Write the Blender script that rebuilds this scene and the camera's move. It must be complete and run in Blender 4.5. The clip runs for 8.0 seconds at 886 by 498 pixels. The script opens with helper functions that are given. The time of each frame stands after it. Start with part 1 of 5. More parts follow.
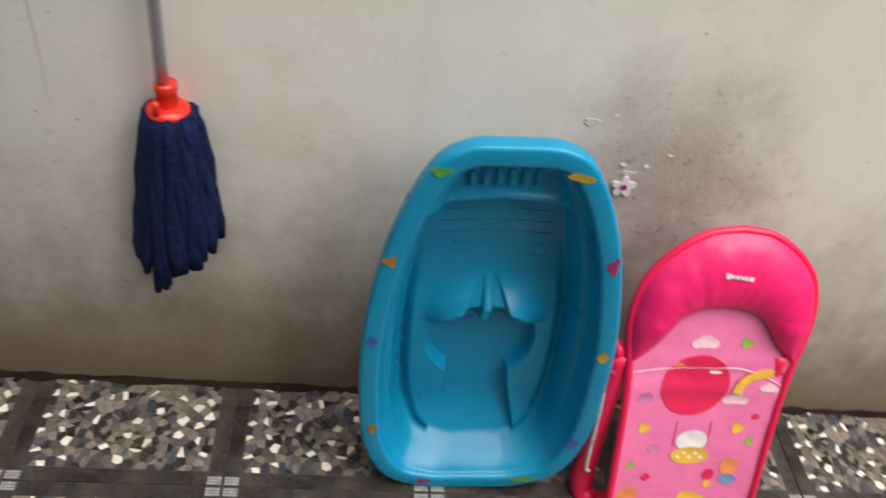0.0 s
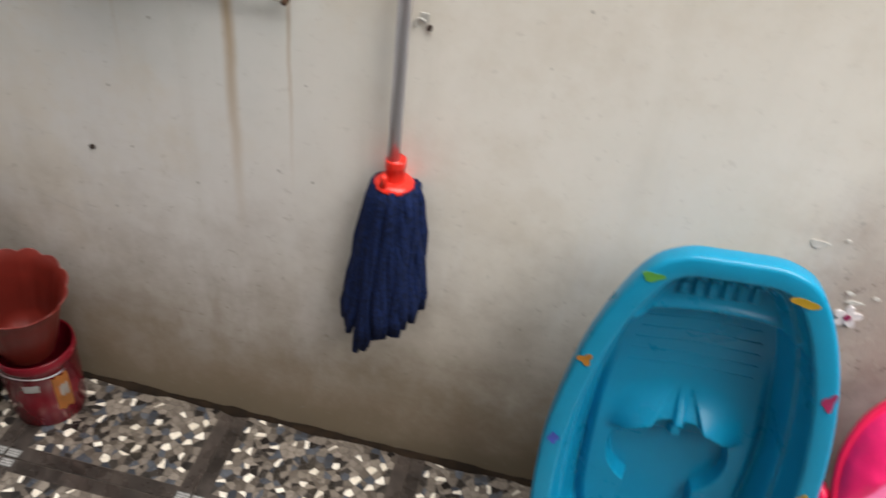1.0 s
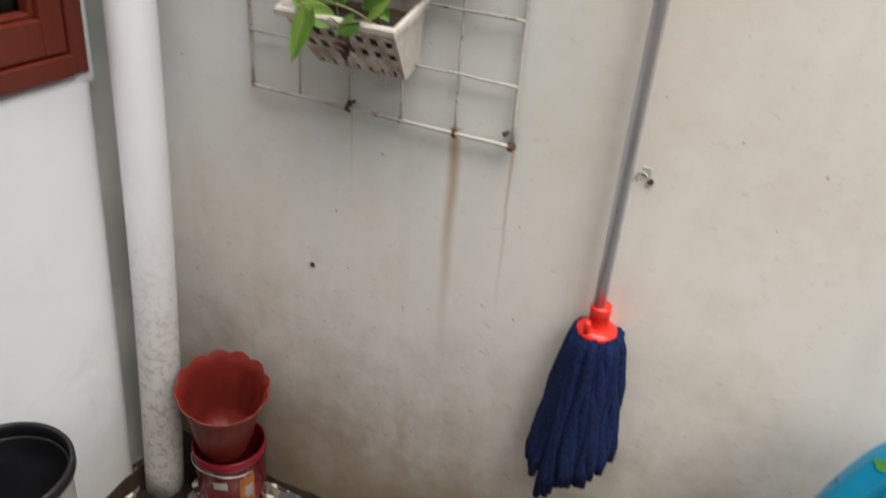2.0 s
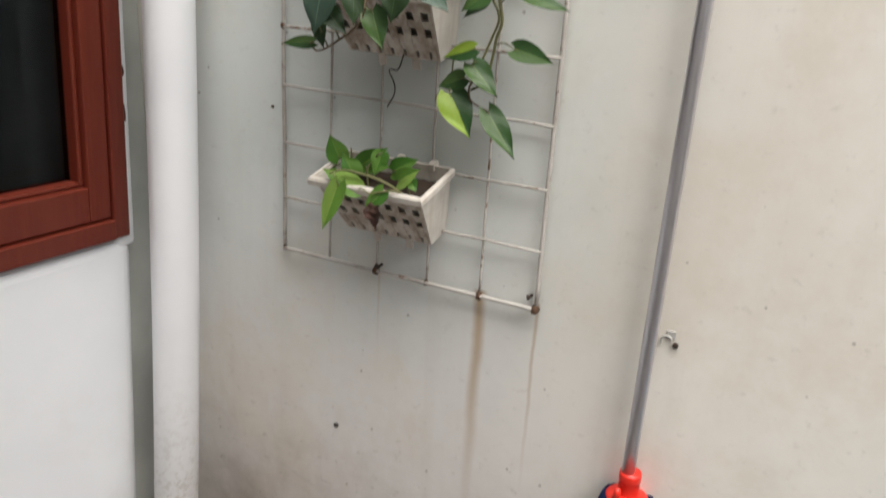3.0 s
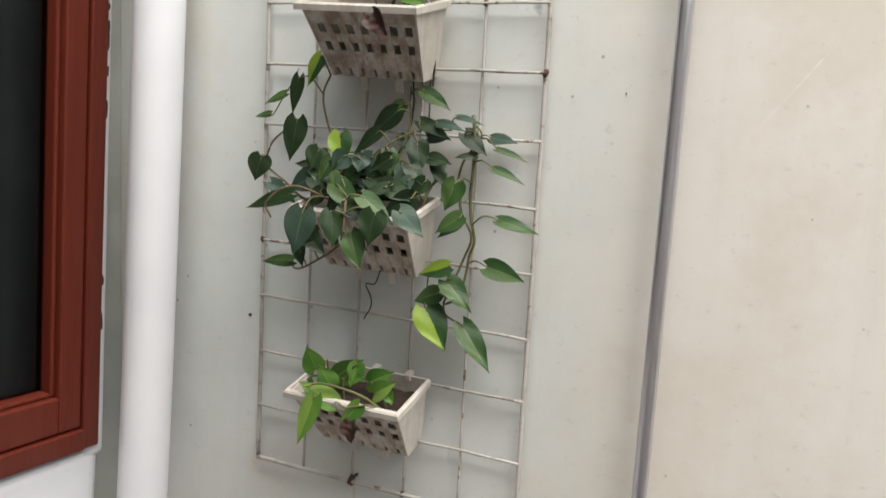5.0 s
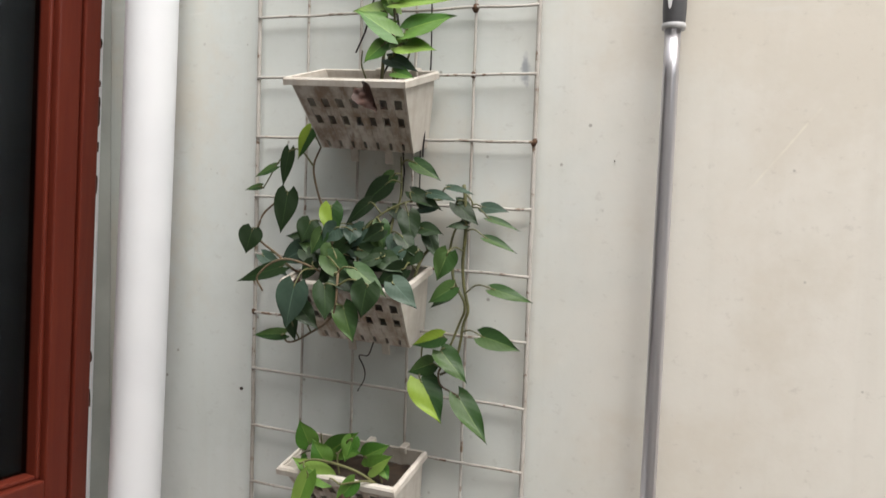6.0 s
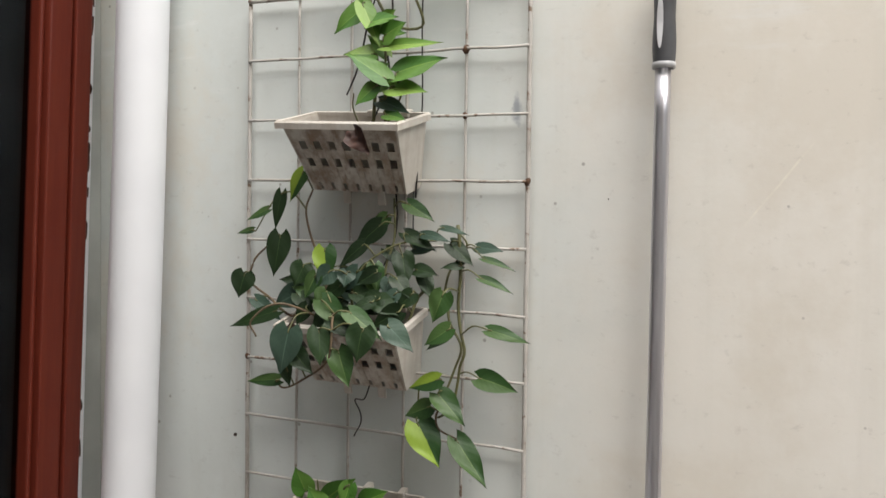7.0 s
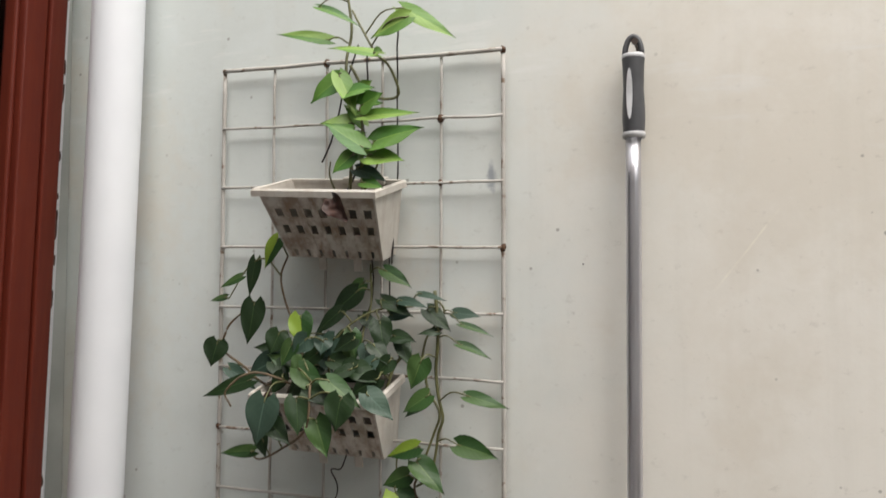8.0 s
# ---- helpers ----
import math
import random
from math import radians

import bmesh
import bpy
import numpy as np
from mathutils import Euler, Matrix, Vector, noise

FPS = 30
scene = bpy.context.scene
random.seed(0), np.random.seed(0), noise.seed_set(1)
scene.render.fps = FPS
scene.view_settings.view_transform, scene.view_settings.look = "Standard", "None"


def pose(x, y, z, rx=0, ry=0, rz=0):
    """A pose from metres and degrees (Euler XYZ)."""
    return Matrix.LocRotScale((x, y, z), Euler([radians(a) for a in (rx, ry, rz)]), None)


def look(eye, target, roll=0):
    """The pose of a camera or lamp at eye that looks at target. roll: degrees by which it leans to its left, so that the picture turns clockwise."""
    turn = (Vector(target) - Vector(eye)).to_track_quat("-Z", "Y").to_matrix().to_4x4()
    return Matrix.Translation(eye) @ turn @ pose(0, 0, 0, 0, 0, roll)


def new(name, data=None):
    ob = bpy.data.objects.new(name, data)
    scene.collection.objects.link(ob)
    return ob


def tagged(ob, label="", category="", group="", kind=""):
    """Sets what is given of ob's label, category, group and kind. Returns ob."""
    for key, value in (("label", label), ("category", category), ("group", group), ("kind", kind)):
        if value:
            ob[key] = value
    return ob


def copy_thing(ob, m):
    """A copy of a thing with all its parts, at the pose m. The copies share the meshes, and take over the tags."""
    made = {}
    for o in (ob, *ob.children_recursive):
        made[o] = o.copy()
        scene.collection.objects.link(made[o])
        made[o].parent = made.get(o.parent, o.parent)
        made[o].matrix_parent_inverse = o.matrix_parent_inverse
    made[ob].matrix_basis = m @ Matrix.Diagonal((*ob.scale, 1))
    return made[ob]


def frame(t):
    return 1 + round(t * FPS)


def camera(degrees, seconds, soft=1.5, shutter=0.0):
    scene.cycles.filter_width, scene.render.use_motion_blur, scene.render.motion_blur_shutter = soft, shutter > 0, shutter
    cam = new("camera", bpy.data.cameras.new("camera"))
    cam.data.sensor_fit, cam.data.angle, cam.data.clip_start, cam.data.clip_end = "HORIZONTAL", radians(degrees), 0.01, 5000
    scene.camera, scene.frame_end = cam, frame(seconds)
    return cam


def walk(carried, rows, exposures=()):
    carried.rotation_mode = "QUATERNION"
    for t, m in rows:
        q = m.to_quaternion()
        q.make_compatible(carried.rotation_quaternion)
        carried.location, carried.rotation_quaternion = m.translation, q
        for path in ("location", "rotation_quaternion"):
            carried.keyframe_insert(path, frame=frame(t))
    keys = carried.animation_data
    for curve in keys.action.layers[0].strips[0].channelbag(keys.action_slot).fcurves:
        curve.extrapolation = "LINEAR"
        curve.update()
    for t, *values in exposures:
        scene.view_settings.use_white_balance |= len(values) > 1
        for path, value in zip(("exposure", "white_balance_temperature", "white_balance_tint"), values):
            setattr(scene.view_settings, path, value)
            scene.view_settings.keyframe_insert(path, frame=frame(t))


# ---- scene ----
cam = camera(58.2, 8.0, soft=1.5, shutter=0.5)
PATH = [
    (0, (0.483, -1.13, 1.515), (0.739, 0.322, 0.163), 10.8),
    (0.5, (0.465, -1.131, 1.513), (0.51, 0.386, 0.211), 9.2),
    (1, (0.444, -1.129, 1.52), (0.23, 0.42, 0.273), 7.2),
    (1.4, (0.409, -1.138, 1.527), (0.005, 0.426, 0.347), 6.2),
    (1.5, (0.397, -1.147, 1.531), (-0.065, 0.42, 0.377), 5.6),
    (1.7, (0.398, -1.136, 1.534), (-0.161, 0.424, 0.415), 4.9),
    (2, (0.379, -1.146, 1.536), (-0.298, 0.438, 0.52), 4.4),
    (2.1, (0.377, -1.149, 1.539), (-0.322, 0.443, 0.551), 4.5),
    (2.2, (0.381, -1.15, 1.541), (-0.345, 0.449, 0.584), 4.2),
    (3.3, (0.379, -1.159, 1.576), (-0.441, 0.566, 0.984), 3.6),
    (3.5, (0.367, -1.168, 1.592), (-0.436, 0.579, 1.043), 4.0),
    (4, (0.37, -1.162, 1.617), (-0.444, 0.613, 1.185), 4.1),
    (4.5, (0.376, -1.155, 1.617), (-0.456, 0.634, 1.292), 3.4),
    (4.7, (0.376, -1.157, 1.632), (-0.456, 0.634, 1.319), 3.3),
    (5.8, (0.36, -1.158, 1.642), (-0.445, 0.668, 1.496), 2.0),
    (6, (0.364, -1.155, 1.654), (-0.446, 0.669, 1.521), 1.8),
    (6.5, (0.359, -1.153, 1.666), (-0.442, 0.677, 1.569), 1.2),
    (7, (0.354, -1.149, 1.67), (-0.437, 0.687, 1.613), 0.7),
    (7.5, (0.347, -1.158, 1.677), (-0.408, 0.694, 1.68), 0.4),
    (8, (0.328, -1.168, 1.68), (-0.362, 0.708, 1.772), 0.1),
]
walk(cam, [(t, look(eye, target, roll)) for t, eye, target, roll in PATH], exposures=[(0.0, -0.98), (1.0, -0.78), (1.6, -0.74), (2.2, -0.72), (3.4, -0.6), (4.5, -0.6), (6.5, -0.68), (8.0, -0.84)])

# ---- light ----
world = bpy.data.worlds.new("sky")
scene.world = world
world.use_nodes = True
wn = world.node_tree
sky = wn.nodes.new("ShaderNodeTexSky")
sky.sky_type, sky.sun_disc = "NISHITA", False
sky.sun_elevation, sky.sun_rotation = radians(64), radians(133)
sky.air_density, sky.dust_density = 1.6, 5.0
wn.links.new(sky.outputs[0], wn.nodes["Background"].inputs[0])
wn.nodes["Background"].inputs[1].default_value = 0.11
sun = new("sun", bpy.data.lights.new("sun", "SUN"))
sun.data.energy, sun.data.angle, sun.data.color = 11.5, radians(65), (1.0, 0.974, 0.945)
sun.matrix_world = look((2.1, -1.75, 6.1), (0.2, 0, 0.9))


# ---- material helpers ----
class Graph:
    """A small wrapper for building node materials."""

    def __init__(self, name):
        self.m = bpy.data.materials.new(name)
        self.m.use_nodes = True
        self.t = self.m.node_tree
        self.b = self.t.nodes["Principled BSDF"]
        self.co = self.t.nodes.new("ShaderNodeTexCoord").outputs["Object"]

    def put(self, socket, v):
        if isinstance(v, bpy.types.NodeSocket):
            self.t.links.new(v, socket)
        elif isinstance(v, (tuple, list)) and len(v) == 3 and socket.type == "RGBA":
            socket.default_value = (*v, 1)
        else:
            socket.default_value = v

    def math(self, op, a, b=0.0, c=0.0, clamp=False):
        n = self.t.nodes.new("ShaderNodeMath")
        n.operation, n.use_clamp = op, clamp
        for i, v in enumerate((a, b, c)):
            self.put(n.inputs[i], v)
        return n.outputs[0]

    def mapped(self, scale=(1, 1, 1), co=None, loc=(0, 0, 0)):
        n = self.t.nodes.new("ShaderNodeMapping")
        self.put(n.inputs[0], co or self.co)
        n.inputs["Location"].default_value, n.inputs["Scale"].default_value = loc, scale
        return n.outputs[0]

    def noise(self, scale, detail=4.0, rough=0.55, co=None, distort=0.0):
        n = self.t.nodes.new("ShaderNodeTexNoise")
        self.put(n.inputs["Vector"], co or self.co)
        for k, v in (("Scale", scale), ("Detail", detail), ("Roughness", rough), ("Distortion", distort)):
            n.inputs[k].default_value = v
        return n.outputs[0]

    def voronoi(self, scale, co=None, feature="F1"):
        n = self.t.nodes.new("ShaderNodeTexVoronoi")
        n.feature = feature
        self.put(n.inputs["Vector"], co or self.co)
        n.inputs["Scale"].default_value = scale
        return n.outputs["Distance"]

    def span(self, v, a, b, lo=0.0, hi=1.0):
        n = self.t.nodes.new("ShaderNodeMapRange")
        n.interpolation_type = "SMOOTHSTEP"
        for i, x in enumerate((v, a, b, lo, hi)):
            self.put(n.inputs[i], x)
        return n.outputs[0]

    def xyz(self):
        n = self.t.nodes.new("ShaderNodeSeparateXYZ")
        self.put(n.inputs[0], self.co)
        return n.outputs

    def mix(self, f, a, b, mode="MIX"):
        n = self.t.nodes.new("ShaderNodeMix")
        n.data_type, n.blend_type = "RGBA", mode
        self.put(n.inputs[0], f), self.put(n.inputs[6], a), self.put(n.inputs[7], b)
        return n.outputs[2]

    def random(self, island=False):
        if island:
            return self.t.nodes.new("ShaderNodeNewGeometry").outputs["Random Per Island"]
        return self.t.nodes.new("ShaderNodeObjectInfo").outputs["Random"]

    def bump(self, h, strength=0.3, dist=0.002):
        n = self.t.nodes.new("ShaderNodeBump")
        n.inputs["Strength"].default_value, n.inputs["Distance"].default_value = strength, dist
        self.put(n.inputs["Height"], h)
        self.put(self.b.inputs["Normal"], n.outputs[0])

    def done(self, color, rough=0.5, metal=0.0, spec=0.5):
        self.put(self.b.inputs["Base Color"], color)
        self.put(self.b.inputs["Roughness"], rough)
        self.put(self.b.inputs["Metallic"], metal)
        self.put(self.b.inputs["Specular IOR Level"], spec)
        return self.m


def plain(name, color, rough=0.5, metal=0.0, scale=30, vary=0.25, bump=0.08, spec=0.5):
    """One colour with grain at two scales and a faint relief."""
    g = Graph(name)
    n = g.noise(scale, 5)
    big = g.noise(scale / 7, 2)
    dark = tuple(c * (1 - vary) for c in color)
    light = tuple(min(1, c * (1 + vary * 0.5)) for c in color)
    c = g.mix(g.span(g.math("ADD", g.math("MULTIPLY", n, 0.5), g.math("MULTIPLY", big, 0.5)), 0.35, 0.65), dark, light)
    if bump:
        g.bump(n, bump, 0.001)
    return g.done(c, g.span(n, 0.3, 0.7, rough * 0.85, min(1, rough * 1.15)), metal, spec)


def wall_paint():
    g = Graph("aged_wall_paint")
    x, y, z = g.xyz()
    big, mid, fine = g.noise(1.3, 5, 0.6), g.noise(7, 6, 0.65), g.noise(60, 4, 0.6)
    c = g.mix(g.span(big, 0.35, 0.65), (0.67, 0.655, 0.61), (0.78, 0.77, 0.735))
    c = g.mix(g.math("MULTIPLY", g.span(mid, 0.45, 0.72), 0.5), c, (0.57, 0.545, 0.485))
    c = g.mix(g.math("MULTIPLY", g.span(g.noise(3.1, 6, 0.7, distort=0.6), 0.52, 0.70), 0.45), c, (0.83, 0.83, 0.82))
    # cool grey-green to warm light tint painted across, meeting in a soft uneven line
    light_tint = g.span(g.math("ADD", x, g.math("MULTIPLY", g.math("SUBTRACT", g.noise(2.4, 5, 0.65), 0.5), 0.5)), -0.15, 0.30)
    c = g.mix(0.6, c, g.mix(light_tint, g.mix(g.span(g.math("ADD", z, g.math("MULTIPLY", g.math("SUBTRACT", mid, 0.5), 0.5)), 0.6, 1.3), (0.70, 0.675, 0.665), (0.625, 0.69, 0.68)), (0.83, 0.78, 0.695)))
    c = g.mix(g.math("MULTIPLY", g.span(g.noise(2.1, 6, 0.7, g.mapped((1, 1, 1), loc=(7, 2, 4))), 0.48, 0.66), 0.5), c, (0.67, 0.61, 0.515))
    streak = g.noise(1.0, 5, 0.6, g.mapped((14, 14, 0.7)))
    c = g.mix(g.math("MULTIPLY", g.span(streak, 0.5, 0.75), 0.14), c, (0.5, 0.47, 0.4))
    # grime rising from the floor, deepened to carry the shade low on the wall
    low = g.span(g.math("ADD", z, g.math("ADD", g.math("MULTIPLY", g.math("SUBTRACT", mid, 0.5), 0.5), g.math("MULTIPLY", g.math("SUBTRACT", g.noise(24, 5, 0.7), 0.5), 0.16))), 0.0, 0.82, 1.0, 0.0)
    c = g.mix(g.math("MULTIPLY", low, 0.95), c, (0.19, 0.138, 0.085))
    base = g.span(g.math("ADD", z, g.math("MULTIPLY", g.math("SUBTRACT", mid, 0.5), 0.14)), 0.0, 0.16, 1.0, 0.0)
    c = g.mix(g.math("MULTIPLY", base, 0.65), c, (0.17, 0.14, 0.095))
    # damp, flaking patch
    dx, dz = g.math("SUBTRACT", x, 1.075), g.math("MULTIPLY", g.math("SUBTRACT", z, 0.665), 0.95)
    r = g.math("SQRT", g.math("ADD", g.math("MULTIPLY", dx, dx), g.math("MULTIPLY", dz, dz)))
    r = g.math("ADD", r, g.math("MULTIPLY", g.math("SUBTRACT", mid, 0.5), 0.34))
    damp = g.span(r, 0.06, 0.31, 1.0, 0.0)
    c = g.mix(g.math("MULTIPLY", damp, 0.66), c, (0.30, 0.215, 0.18))
    chips = g.noise(34, 6, 0.75, distort=0.3)
    c = g.mix(g.math("MULTIPLY", g.math("MULTIPLY", damp, g.span(chips, 0.56, 0.63)), 0.7), c, (0.5, 0.44, 0.38))
    c = g.mix(g.math("MULTIPLY", g.math("MULTIPLY", damp, g.span(chips, 0.42, 0.36)), 0.6), c, (0.09, 0.07, 0.06))
    # pale lime bloom in upright runs, and dark scuffs near the floor
    bloom = g.math("MULTIPLY", g.span(g.noise(1.0, 5, 0.7, g.mapped((6, 6, 1.6), loc=(3, 0, 0))), 0.50, 0.68), g.span(g.math("ABSOLUTE", g.math("SUBTRACT", z, 0.55)), 0.15, 0.5, 1.0, 0.0))
    c = g.mix(g.math("MULTIPLY", bloom, 0.22), c, (0.74, 0.735, 0.74))
    scuff = g.math("MULTIPLY", g.span(g.noise(1, 6, 0.75, g.mapped((34, 34, 52), loc=(0, 0, 5))), 0.57, 0.68), g.span(z, 0.1, 0.9, 1.0, 0.22))
    c = g.mix(g.math("MULTIPLY", scuff, 0.7), c, (0.24, 0.21, 0.165))
    # rust runs under the grid
    for at, top, length, width, amount in ((-0.104, 1.035, 0.55, 0.017, 0.7), (0.0, 1.035, 0.42, 0.005, 0.5), (-0.304, 1.03, 0.2, 0.004, 0.25)):
        wob = g.math("MULTIPLY", g.math("SUBTRACT", g.noise(9, 3), 0.5), 0.012)
        off = g.math("ABSOLUTE", g.math("ADD", g.math("SUBTRACT", x, at), wob))
        f = g.math("MULTIPLY", g.span(off, 0.0, width, 1.0, 0.0), g.span(z, top - length, top, 0.0, 1.0))
        f = g.math("MULTIPLY", f, g.math("LESS_THAN", z, top + 0.004))
        c = g.mix(g.math("MULTIPLY", f, amount), c, (0.36, 0.22, 0.075))
    # an old pale scratch and a grey smudge
    along = g.math("ADD", g.math("MULTIPLY", g.math("SUBTRACT", x, 0.34), 0.6), g.math("MULTIPLY", g.math("SUBTRACT", z, 1.726), 0.8))
    across = g.math("ABSOLUTE", g.math("ADD", g.math("SUBTRACT", g.math("MULTIPLY", g.math("SUBTRACT", x, 0.34), 0.8), g.math("MULTIPLY", g.math("SUBTRACT", z, 1.726), 0.6)), g.math("MULTIPLY", g.math("SUBTRACT", mid, 0.5), 0.006)))
    f = g.math("MULTIPLY", g.span(across, 0.0006, 0.0022, 1.0, 0.0), g.span(g.math("ABSOLUTE", along), 0.05, 0.082, 1.0, 0.0))
    c = g.mix(g.math("MULTIPLY", f, g.span(g.noise(25, 4), 0.35, 0.6, 0.1, 0.55)), c, (0.90, 0.86, 0.74))
    sx, sz = g.math("MULTIPLY", g.math("SUBTRACT", x, -0.022), 2.6), g.math("SUBTRACT", z, 1.846)
    f = g.span(g.math("ADD", g.math("SQRT", g.math("ADD", g.math("MULTIPLY", sx, sx), g.math("MULTIPLY", sz, sz))), g.math("MULTIPLY", g.math("SUBTRACT", g.noise(70, 4), 0.5), 0.05)), 0.006, 0.026, 1.0, 0.0)
    c = g.mix(g.math("MULTIPLY", f, 0.8), c, (0.27, 0.29, 0.33))
    wipe = g.noise(1.0, 5, 0.65, g.mapped((5, 5, 38)))
    c = g.mix(g.math("MULTIPLY", g.math("MULTIPLY", g.span(wipe, 0.55, 0.68), g.span(z, 1.7, 2.1)), 0.4), c, (0.8, 0.795, 0.775))
    # a hairline scratch low on the wall
    for cx, cz, ux, uz, half in ((-0.497, 0.525, 0.95, -0.31, 0.060),):
        px, pz = g.math("SUBTRACT", x, cx), g.math("SUBTRACT", z, cz)
        along = g.math("ABSOLUTE", g.math("ADD", g.math("MULTIPLY", px, ux), g.math("MULTIPLY", pz, uz)))
        across = g.math("ABSOLUTE", g.math("ADD", g.math("SUBTRACT", g.math("MULTIPLY", px, uz), g.math("MULTIPLY", pz, ux)), g.math("MULTIPLY", g.math("SUBTRACT", mid, 0.5), 0.014)))
        f = g.math("MULTIPLY", g.span(across, 0.0004, 0.0016, 1.0, 0.0), g.span(along, half * 0.7, half, 1.0, 0.0))
        c = g.mix(g.math("MULTIPLY", f, 0.3), c, (0.30, 0.28, 0.25))
    # sparse specks
    dots = g.math("MULTIPLY", g.span(g.voronoi(23), 0.045, 0.08, 1.0, 0.0), g.span(g.noise(5, 2), 0.46, 0.58))
    c = g.mix(g.math("MULTIPLY", dots, 0.6), c, (0.22, 0.2, 0.17))
    h = g.math("ADD", g.math("MULTIPLY", fine, 0.15), mid)
    h = g.math("ADD", h, g.math("MULTIPLY", g.math("MULTIPLY", chips, damp), 2.5))
    g.bump(h, 0.24, 0.004)
    return g.done(c, g.span(mid, 0.3, 0.7, 0.6, 0.8), 0, 0.3)


def white_paint():
    g = Graph("white_wall_paint")
    x, y, z = g.xyz()
    mid, fine = g.noise(6, 6, 0.65), g.noise(70, 4)
    c = g.mix(g.span(g.noise(1.7, 4), 0.35, 0.65), (0.79, 0.81, 0.84), (0.85, 0.865, 0.885))
    low = g.span(g.math("ADD", z, g.math("MULTIPLY", g.math("SUBTRACT", mid, 0.5), 0.3)), 0.0, 0.42, 1.0, 0.0)
    c = g.mix(g.math("MULTIPLY", low, 0.6), c, (0.30, 0.28, 0.24))
    c = g.mix(g.math("MULTIPLY", g.span(mid, 0.55, 0.8), 0.2), c, (0.6, 0.58, 0.54))
    damp = g.math("MULTIPLY", g.span(g.noise(3.2, 6, 0.7, distort=0.5), 0.42, 0.62), g.span(z, 0.25, 0.8, 1.0, 0.0))
    c = g.mix(g.math("MULTIPLY", damp, 0.3), c, (0.56, 0.54, 0.45))
    g.bump(g.math("ADD", mid, g.math("MULTIPLY", fine, 0.3)), 0.2, 0.003)
    return g.done(c, 0.6, 0, 0.35)


def wood_tile():
    g = Graph("dark_wood_print")
    n = g.noise(9.0, 6, 0.6, distort=0.8)
    c = g.mix(g.span(n, 0.3, 0.75), (0.020, 0.016, 0.014), (0.075, 0.06, 0.052))
    c = g.mix(g.math("MULTIPLY", g.span(g.noise(11, 4), 0.5, 0.75), 0.25), c, (0.14, 0.12, 0.10))
    return g.done(c, g.span(g.noise(15, 4), 0.35, 0.7, 0.2, 0.42), 0, 0.5)


def stone(name, a, b):
    g = Graph(name)
    c = g.mix(g.random(True), a, b)
    n = g.noise(90, 4)
    c = g.mix(g.math("MULTIPLY", g.span(n, 0.4, 0.7), 0.3), c, tuple(v * 0.5 for v in a))
    c = g.mix(g.math("MULTIPLY", g.span(g.noise(5, 4), 0.52, 0.75), 0.25), c, (0.17, 0.14, 0.10))
    return g.done(c, g.span(g.noise(15, 4), 0.35, 0.7, 0.14, 0.40), 0, 0.55)


def pipe_paint():
    g = Graph("grimy_white_plastic_pipe")
    x, y, z = g.xyz()
    n = g.noise(55, 6, 0.75)
    c = g.mix(g.span(g.noise(3, 3), 0.35, 0.65), (0.79, 0.80, 0.83), (0.85, 0.86, 0.885))
    low = g.span(z, 0.0, 1.05, 1.0, 0.0)
    c = g.mix(g.math("MULTIPLY", low, 0.75), c, (0.38, 0.35, 0.29))
    crust = g.math("MULTIPLY", g.span(n, 0.48, 0.60), g.span(z, 0.15, 0.85, 1.0, 0.0))
    c = g.mix(g.math("MULTIPLY", crust, 0.62), c, (0.25, 0.19, 0.125))
    g.bump(g.math("MULTIPLY", n, low), 0.8, 0.006)
    return g.done(c, 0.42, 0, 0.45)


def red_wood():
    g = Graph("varnished_red_wood")
    n = g.noise(4, 6, 0.6, g.mapped((30, 30, 2)))
    c = g.mix(g.span(n, 0.3, 0.7), (0.112, 0.018, 0.010), (0.138, 0.024, 0.012))
    c = g.mix(g.math("MULTIPLY", g.span(g.noise(9, 5), 0.5, 0.75), 0.3), c, (0.11, 0.018, 0.009))
    g.bump(n, 0.1, 0.001)
    return g.done(c, 0.38, 0, 0.4)


def rusty_white(name="chipped_white_wire"):
    g = Graph(name)
    n = g.noise(38, 5, 0.7)
    c = g.mix(g.span(n, 0.56, 0.64), (0.50, 0.475, 0.44), (0.19, 0.13, 0.085))
    c = g.mix(g.math("MULTIPLY", g.span(g.noise(11, 4), 0.45, 0.65), 0.6), c, (0.30, 0.265, 0.225))
    g.bump(n, 0.3, 0.001)
    return g.done(c, 0.55, 0, 0.4)


def planter_plastic(name="stained_ivory_plastic", stain=0.22):
    g = Graph(name)
    x, y, z = g.xyz()
    n = g.noise(26, 5, 0.65)
    c = g.mix(g.span(g.noise(6, 3), 0.35, 0.7), (0.60, 0.56, 0.50), (0.70, 0.67, 0.61))
    c = g.mix(g.math("MULTIPLY", g.span(n, 0.38, 0.66), stain), c, (0.31, 0.235, 0.17))
    run = g.noise(1, 4, 0.6, g.mapped((60, 60, 6)))
    c = g.mix(g.math("MULTIPLY", g.span(run, 0.46, 0.7), stain), c, (0.30, 0.215, 0.15))
    g.bump(n, 0.1, 0.001)
    return g.done(c, 0.45, 0, 0.4)


